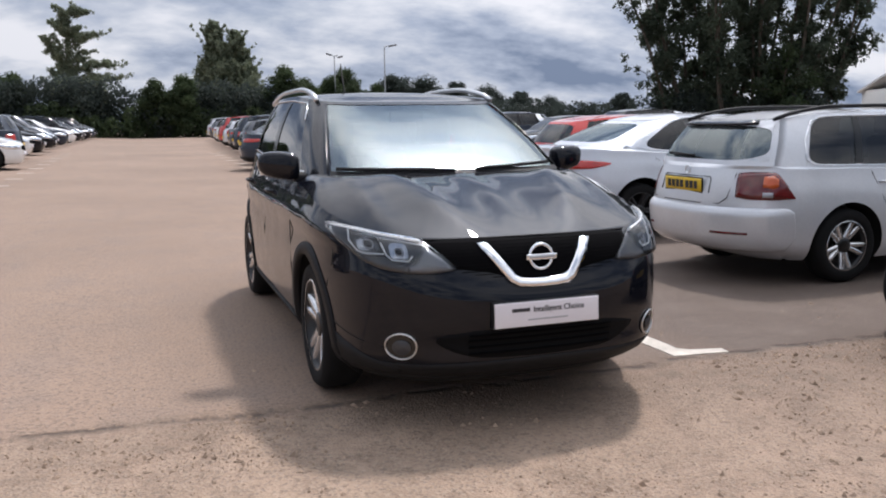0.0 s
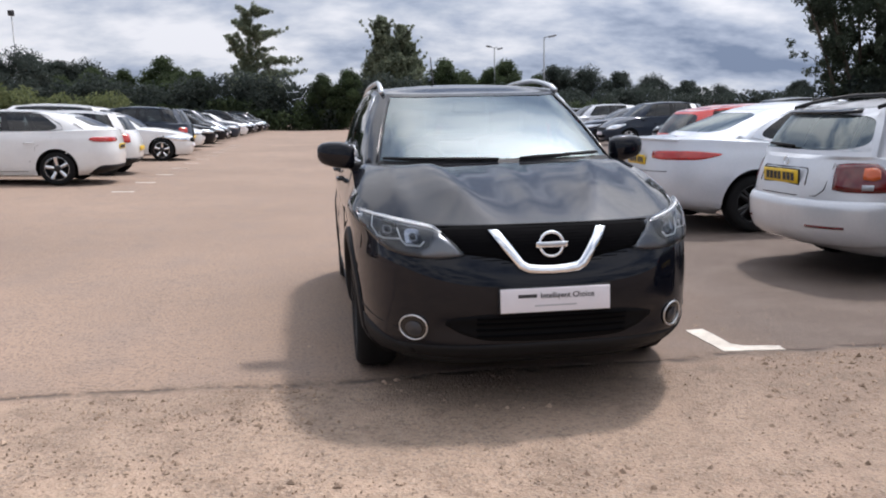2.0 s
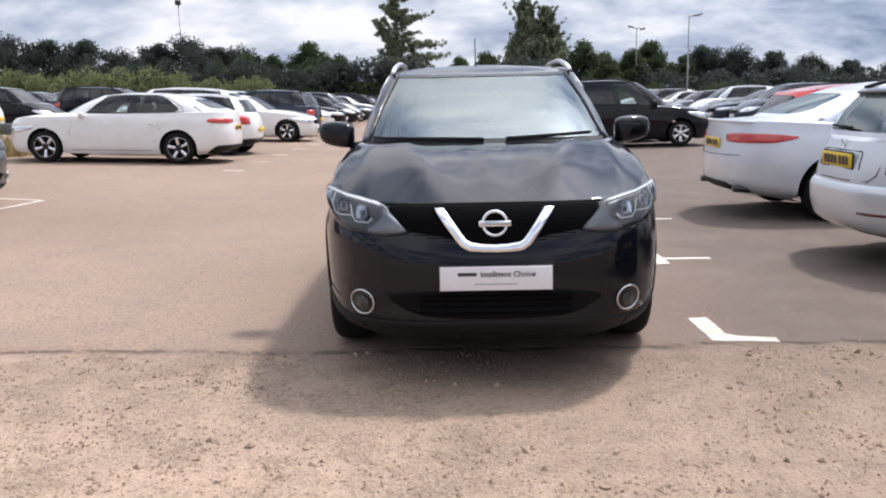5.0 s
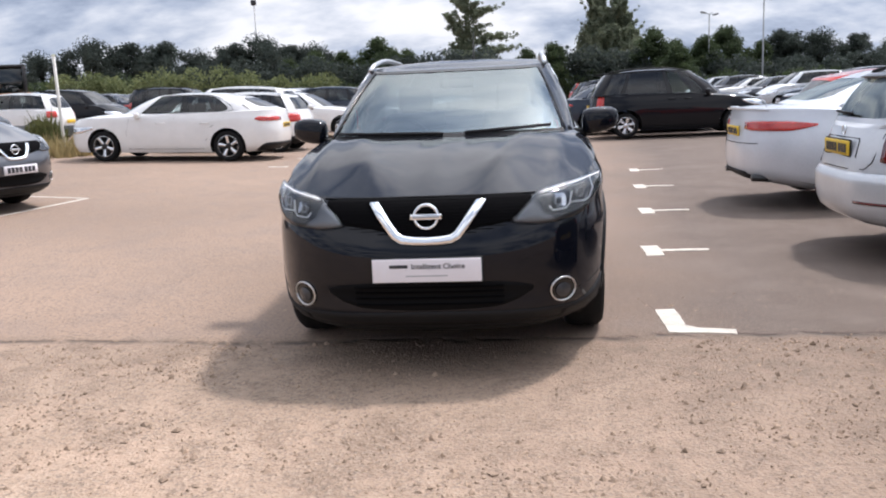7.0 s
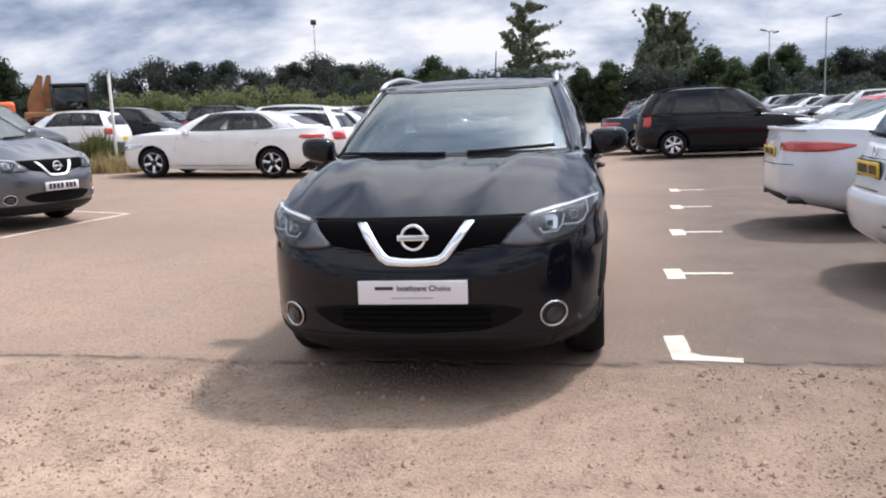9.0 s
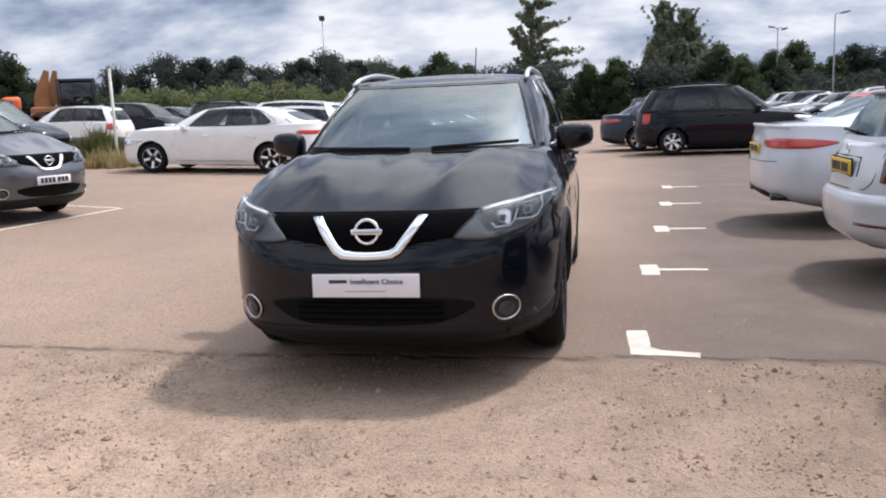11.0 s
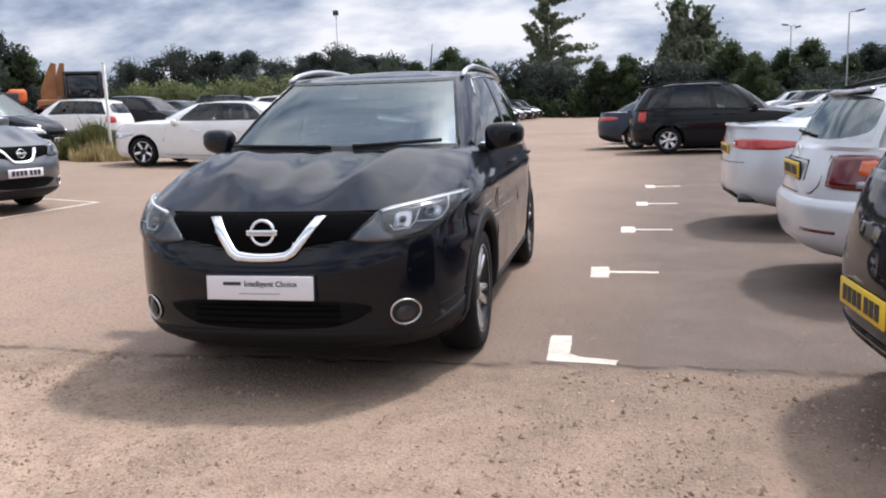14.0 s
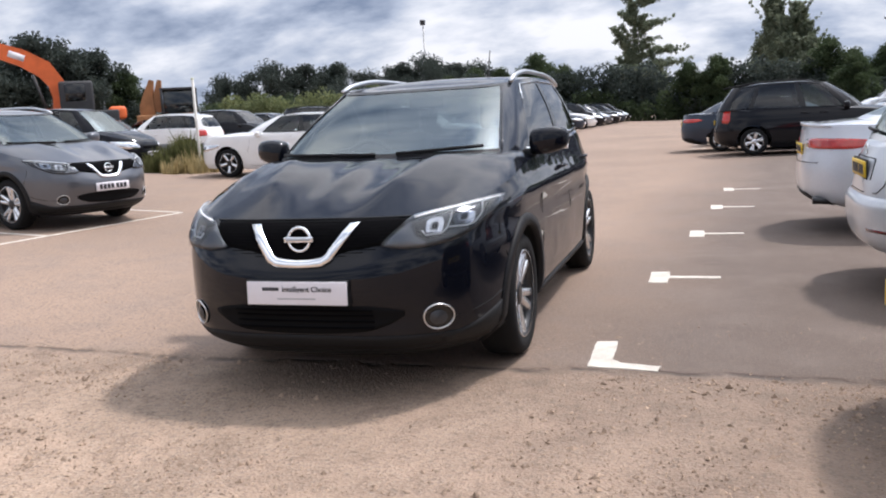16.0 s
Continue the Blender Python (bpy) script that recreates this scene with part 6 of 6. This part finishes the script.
willow("wild_tree", "wind-blown grey-green willow rising over the hedge", Matrix.Translation((-10.6, 180, 0)), 25.0, 21)
tree("poplar_tree", "pair of tall grey-green poplars grown together", Matrix.Translation((13.2, 150, 0)), 21.5, 15.0, LEAF_GREY, 8, "column", 42000, 0.30, 0.03)
tree("poplar_tree", "pair of tall grey-green poplars grown together", Matrix.Translation((17.0, 151, 0)), 20.0, 13.5, LEAF_GREY, 9, "column", 38000, 0.30, 0.03)
clump_tree("clump_tree", "tall dark many-stemmed tree spreading above parked cars", Matrix.Translation((23.6, 27.6, 0)), 12.5, 31)
tree("clump_tree", "low leafy green tree beside a taller one", Matrix.Translation((24.6, 26.0, 0)), 4.6, 3.0, LEAF, 35, "round", 9000, 0.07, 0.08, 3)
run = [(19.8 + i * 0.75, 29.6 - i * 0.55 + rt.uniform(-0.3, 0.3), rt.uniform(1.6, 2.6), rt.uniform(0.6, 0.9)) for i in range(9)]
bank("bushes", "dark undergrowth at the foot of a tree clump", run, LEAF_DARK, 16000, 0.08, 46)

# hedge along the end of the car park
run = []
for i in range(46):
    x = -34 + i * 1.05
    run.append((x, 75.5 + rt.uniform(-1, 1), rt.uniform(3.4, 4.6) + (0.8 if -13 < x < -3 or 2 < x < 10 else 0), rt.uniform(1.1, 1.5)))
bank("hedge", "dense dark hedge closing the end of the car park", run, LEAF_DARK, 60000, 0.17, 41, "hedge")
run = [(-20 + i * 1.5, 74.0 + rt.uniform(-0.5, 0.5), rt.uniform(1.6, 2.8), rt.uniform(0.8, 1.1)) for i in range(32)]
bank("bushes", "mixed green bushes in front of the hedge", run, LEAF, 22000, 0.14, 42)
run = [(-30 + i * 0.72 + rt.uniform(-0.3, 0.3), 49 + i * 0.25 + rt.uniform(-1, 1), rt.uniform(2.5, 3.2) if i < 17 else rt.uniform(2.1, 2.7), rt.uniform(0.8, 1.1)) for i in range(24)]
bank("bushes", "sunlit pale green scrub on a low bank", run, LEAF_PALE, 26000, 0.12, 43)
run = [(11 + i * 2.2, 74 + i * 1.4 + rt.uniform(-1.5, 1.5), rt.uniform(2.6, 4.0), rt.uniform(1.3, 1.8)) for i in range(26)]
bank("bushes", "line of dark bushes beyond the parked cars", run, LEAF_DARK, 30000, 0.2, 44)
run = [(-62 + i * 1.5, 48 + i * 0.9 + rt.uniform(-1.5, 1.5), rt.uniform(2.4, 3.6), rt.uniform(1.1, 1.5)) for i in range(20)]
bank("bushes", "rough green bushes behind the machines", run, LEAF, 20000, 0.16, 45)

ROUND = [(tree("broad_tree", "broad dark oak far off on the skyline", spot(-65, 119), 11.2, 11, LEAF_DARK, 51, "round", 17000, 0.19, 0.05, group="far trees")),
         (tree("broad_tree", "broad dark oak far off on the skyline", spot(-56, 124), 10.4, 9, LEAF_DARK, 52, "round", 17000, 0.19, 0.05, group="far trees")),
         (tree("broad_tree", "round green tree beyond the car park", spot(11.5, 75), 6.2, 4.6, LEAF, 53, "round", 12000, 0.12, 0.05, group="far trees"))]
FAR = [(-72, 117, 0, 0.85), (-61, 122, 1, 1.0), (-51, 126, 0, 0.82), (-46.5, 128, 1, 0.95), (-42, 129, 0, 1.0), (-38, 130, 1, 0.9), (-34, 131, 0, 0.86), (-30, 133, 1, 0.62), (-15.6, 85, 2, 1.1),
       (-12.8, 80, 2, 0.85), (-19.5, 86, 2, 0.9), (-23, 88, 2, 0.95), (-26.5, 90, 2, 0.85), (13.6, 78, 2, 0.85), (16.5, 80, 2, 0.9), (24, 104, 2, 1.25), (20, 98, 2, 0.9), (28.5, 106, 2, 0.95), (33, 112, 1, 0.72),
       (37, 111, 0, 0.66), (41, 110, 1, 0.62), (46, 110, 0, 0.55), (52, 112, 1, 0.5), (57, 112, 0, 0.42), (62, 100, 1, 0.45), (66, 95, 0, 0.42), (72, 90, 1, 0.4), (78, 84, 0, 0.42),
       (-48.5, 52, 1, 0.86), (-45.8, 54.5, 1, 0.74), (-44, 56.5, 2, 0.95), (-52, 50, 0, 0.8), (-56, 46, 1, 0.85), (0.2, 74, 2, 0.8), (2.4, 74, 2, 0.86), (-11, 77, 2, 0.85), (-14, 78, 2, 0.7), (12.5, 70, 2, 0.72)]
for x, y, k, sc in FAR:
    o = copy_thing(ROUND[k], spot(x, y))
    o.scale = (sc * rt.uniform(0.9, 1.15), sc * rt.uniform(0.9, 1.15), sc)


def weeds(x, y, h, rad, n, seed, leaf, label):
    r = random.Random(seed)
    v, f = [], []
    for i in range(n):
        a, q = r.uniform(0, 6.28), rad * math.sqrt(r.random())
        bx, by = x + q * math.cos(a), y + q * math.sin(a)
        hh = h * r.uniform(0.4, 1.0) * (1 - 0.5 * q / rad)
        lx, ly = r.uniform(-0.25, 0.25) * hh, r.uniform(-0.25, 0.25) * hh
        ww = r.uniform(0.012, 0.03)
        g = land(bx, by)
        k = len(v)
        c, sn = math.cos(a * 3), math.sin(a * 3)
        v += [(bx - ww * c, by - ww * sn, g - 0.02), (bx + ww * c, by + ww * sn, g - 0.02), (bx + lx * 0.4 + ww * c, by + ly * 0.4 + ww * sn, g + hh * 0.6),
              (bx + lx * 0.4 - ww * c, by + ly * 0.4 - ww * sn, g + hh * 0.6), (bx + lx, by + ly, g + hh)]
        f += [(k, k + 1, k + 2, k + 3), (k + 3, k + 2, k + 4)]
    me = bpy.data.meshes.new("weeds")
    me.from_pydata(v, [], f)
    me.materials.append(leaf)
    return tagged(new("weeds", me), label, "weeds", kind="stuff")


weeds(-11.5, 16.0, 1.35, 0.5, 900, 1, OLIVE, "tall green weeds round a white post")
weeds(-11.0, 15.6, 0.7, 0.9, 700, 2, STRAW, "dry yellow grass at the edge of the asphalt")
weeds(-11.9, 15.7, 0.9, 0.6, 700, 3, OLIVE, "rough olive weeds at the edge of the asphalt")

# ---- posts and lamps ----
STEEL_DARK = material("machine_dark", (0.03, 0.03, 0.032), 0.6)


def lamp_post(x, y, h, arm, turn, twin, label, big=1.0):
    ob = thing("street_lamp", label, "street lamp")
    part("pole", tube([(0, 0, -0.1), (0, 0, 0.9), (0, 0, 1.0), (0, 0, h)], [0.11 * big, 0.11 * big, 0.075 * big, 0.05 * big], 10), METAL, ob)
    part("base_sleeve", tube([(0, 0, 0), (0, 0, 1.1)], 0.12, 10), METAL, ob)
    for k in ((-1, 1) if twin else (1,)):
        head = part("lamp_head", block((0.75 if not twin else 0.55, 0.28, 0.14), (k * (arm + 0.2), 0, h + (0.12 if not twin else 0.05 + 0.12 * k)), 0.04, 2, pose(0, 0, 0, 0, -k * 12)), METAL, ob)
        part("lamp_glass", block((0.5 if not twin else 0.4, 0.2, 0.03), (k * (arm + 0.2), 0, h + (0.04 if not twin else -0.03 + 0.12 * k)), 0.01, 1, pose(0, 0, 0, 0, -k * 12)), LAMP_GREY, head)
        part("arm", tube([(0, 0, h - 0.05), (k * arm * 0.5, 0, h + 0.05), (k * arm, 0, h + 0.1)], 0.035, 8), METAL, ob)
    ob.matrix_basis = Matrix.Translation((x, y, land(x, y))) @ pose(0, 0, 0, 0, 0, turn)


lamp_post(16.97, 79.3, 7.5, 0.35, 170, True, "steel lamp post with two floodlights")
lamp_post(20.4, 73.6, 8.0, 0.6, 0, False, "steel lamp post with a single lantern")
lamp_post(-56.4, 172.4, 20.8, 0.3, 90, False, "tall steel mast with a dark square floodlight", 2.0)
mast = thing("floodlight", "dark square floodlight on a tall mast", "floodlight")
part("lamp_box", block((1.0, 0.9, 1.0), (0, 0, 0), 0.1, 2), STEEL_DARK, mast)
mast.matrix_basis = Matrix.Translation((-56.4, 172.2, land(-56, 172) + 20.9))

ob = thing("marker_post", "slim white wooden post standing among weeds", "post")
part("post", block((0.06, 0.06, 2.45), (0, 0, 1.15), 0.008, 1), material("post_white", (0.72, 0.71, 0.66), 0.7, vary=0.15, bump=0.2), ob)
part("post_cap", block((0.07, 0.07, 0.05), (0, 0, 2.39), 0.01, 1), material("post_cap_paint", (0.6, 0.6, 0.45), 0.7), ob)
ob.matrix_basis = Matrix.Translation((-10.9, 15.75, land(-10.9, 15.75)))

ob = thing("rail_barrier", "low grey steel barrier beside the weeds", "barrier")
part("beam", block((1.9, 0.06, 0.28), (0, 0, 0.55), 0.02, 2), METAL, ob)
for q in (-0.7, 0.7):
    part("post", block((0.1, 0.1, 0.7), (q, 0.08, 0.33), 0.01, 1), METAL, ob)
ob.matrix_basis = stand(-11.9, 16.9, 10)

# ---- machines ----
ORANGE = material("machine_orange", (0.72, 0.14, 0.03), 0.45, vary=0.15, scale=2)
YELLOW = material("machine_yellow", (0.34, 0.15, 0.055), 0.5, vary=0.25, scale=2)


def bent_box(pts, wid, hei):
    """A tapering box beam along points in the xz plane."""
    bm = bmesh.new()
    rings = []
    for i, (x, z) in enumerate(pts):
        a, b = pts[max(0, i - 1)], pts[min(len(pts) - 1, i + 1)]
        d = Vector((b[0] - a[0], b[1] - a[1])).normalized()
        n = Vector((-d.y, d.x)) * hei[i] / 2
        rings.append([bm.verts.new((x + n.x * s1, s2 * wid / 2, z + n.y * s1)) for s1, s2 in ((1, -1), (1, 1), (-1, 1), (-1, -1))])
    for i in range(len(rings) - 1):
        for k in range(4):
            bm.faces.new((rings[i][k], rings[i][(k + 1) % 4], rings[i + 1][(k + 1) % 4], rings[i + 1][k]))
    bm.faces.new(rings[0])
    bm.faces.new(rings[-1])
    return bm


ob = thing("excavator", "orange tracked excavator with raised boom", "excavator")
part("counterweight", block((0.8, 2.0, 0.62), (1.65, 0, 1.85), 0.2, 3), ORANGE, ob)
part("house", block((2.2, 2.2, 0.8), (0.6, 0, 1.6), 0.08, 2), STEEL_DARK, ob)
cab = part("cab", block((1.5, 1.0, 1.6), (-0.1, -0.6, 2.6), 0.12, 2), STEEL_DARK, ob)
part("cab_window", block((0.9, 0.02, 0.8), (-0.15, -1.115, 2.85), 0.01, 1), TINTED, cab)
boom = part("boom", bent_box([(-1.0, 1.8), (-0.85, 2.7), (-0.95, 3.4), (-1.4, 4.05), (-2.3, 4.6), (-3.8, 5.15), (-5.6, 5.5), (-7.4, 5.4)], 0.45, [0.45, 0.6, 0.75, 0.85, 0.78, 0.66, 0.55, 0.4]), ORANGE, ob, smooth=False)
part("boom_label", block((0.7, 0.01, 0.3), (-2.5, -0.235, 4.68), 0, turn=pose(0, 0, 0, 0, 22)), CARD, boom)
part("ram", tube([(-1.4, -0.3, 1.9), (-1.9, -0.3, 3.8)], 0.06, 8), STEEL_DARK, boom)
part("stick", bent_box([(-7.2, 5.7), (-7.6, 4.4), (-7.5, 2.4)], 0.35, [0.4, 0.5, 0.3]), ORANGE, ob, smooth=False)
for q in (-0.9, 0.9):
    part("track", block((3.6, 0.55, 0.85), (0.6, q, 0.42), 0.3, 3), RUBBER, ob)
ob.matrix_basis = Matrix.Translation((-27.2, 30.8, land(-27, 30))) @ pose(0, 0, 0, 0, 0, 40)

ob = thing("backhoe_loader", "muddy yellow backhoe loader with folded arm", "backhoe")
part("chassis", block((3.6, 1.9, 0.9), (0.5, 0, 1.3), 0.1, 2), YELLOW, ob)
cab = part("cab", block((1.6, 1.6, 1.3), (0.9, 0, 2.35), 0.08, 2), TINTED, ob)
part("cab_roof", block((1.85, 1.8, 0.14), (0.9, 0, 3.07), 0.05, 2), STEEL_DARK, cab)
for q, p in ((-0.85, 0.05), (0.85, 0.05), (-0.85, 1.75), (0.85, 1.75)):
    part("cab_pillar", block((0.1, 0.1, 1.4), (p, q, 2.38), 0.01, 1), STEEL_DARK, cab)
part("arm", bent_box([(-0.75, 1.4), (-0.8, 2.2), (-0.65, 2.95), (-0.45, 3.6)], 0.5, [0.8, 0.75, 0.45, 0.22]), YELLOW, ob, smooth=False)
part("dipper", bent_box([(-0.05, 3.6), (-0.2, 2.85), (-0.35, 1.9)], 0.3, [0.2, 0.42, 0.5]), YELLOW, ob, smooth=False)
for x, rad in ((-0.4, 0.72), (2.0, 0.55)):
    for q in (-0.95, 0.95):
        b = lathe([(0.2, -0.2), (rad, -0.2), (rad, 0.2), (0.2, 0.2)], 20)
        bmesh.ops.transform(b, matrix=pose(x, q, rad, 0, 0, 90), verts=b.verts)
        part("wheel", b, RUBBER, ob)
ob.matrix_basis = Matrix.Translation((-26.6, 36.5, land(-26, 37))) @ pose(0, 0, 0, 0, 0, 30)

# ---- low white building far to one side ----
ob = thing("storage_shed", "low white metal shed beyond the trees", "shed")
part("wall", block((14, 9, 3.2), (0, 0, 1.6), 0.02, 1), material("shed_wall", (0.6, 0.6, 0.58), 0.7, vary=0.08), ob)
part("roof", bent_box([(-7.3, 3.1), (0, 4.3), (7.3, 3.1)], 9.6, [0.15, 0.15, 0.15]), material("shed_roof", (0.78, 0.78, 0.76), 0.6, vary=0.06), ob, smooth=False)
ob.matrix_basis = Matrix.Translation((52, 40, 0)) @ pose(0, 0, 0, 0, 0, 60)
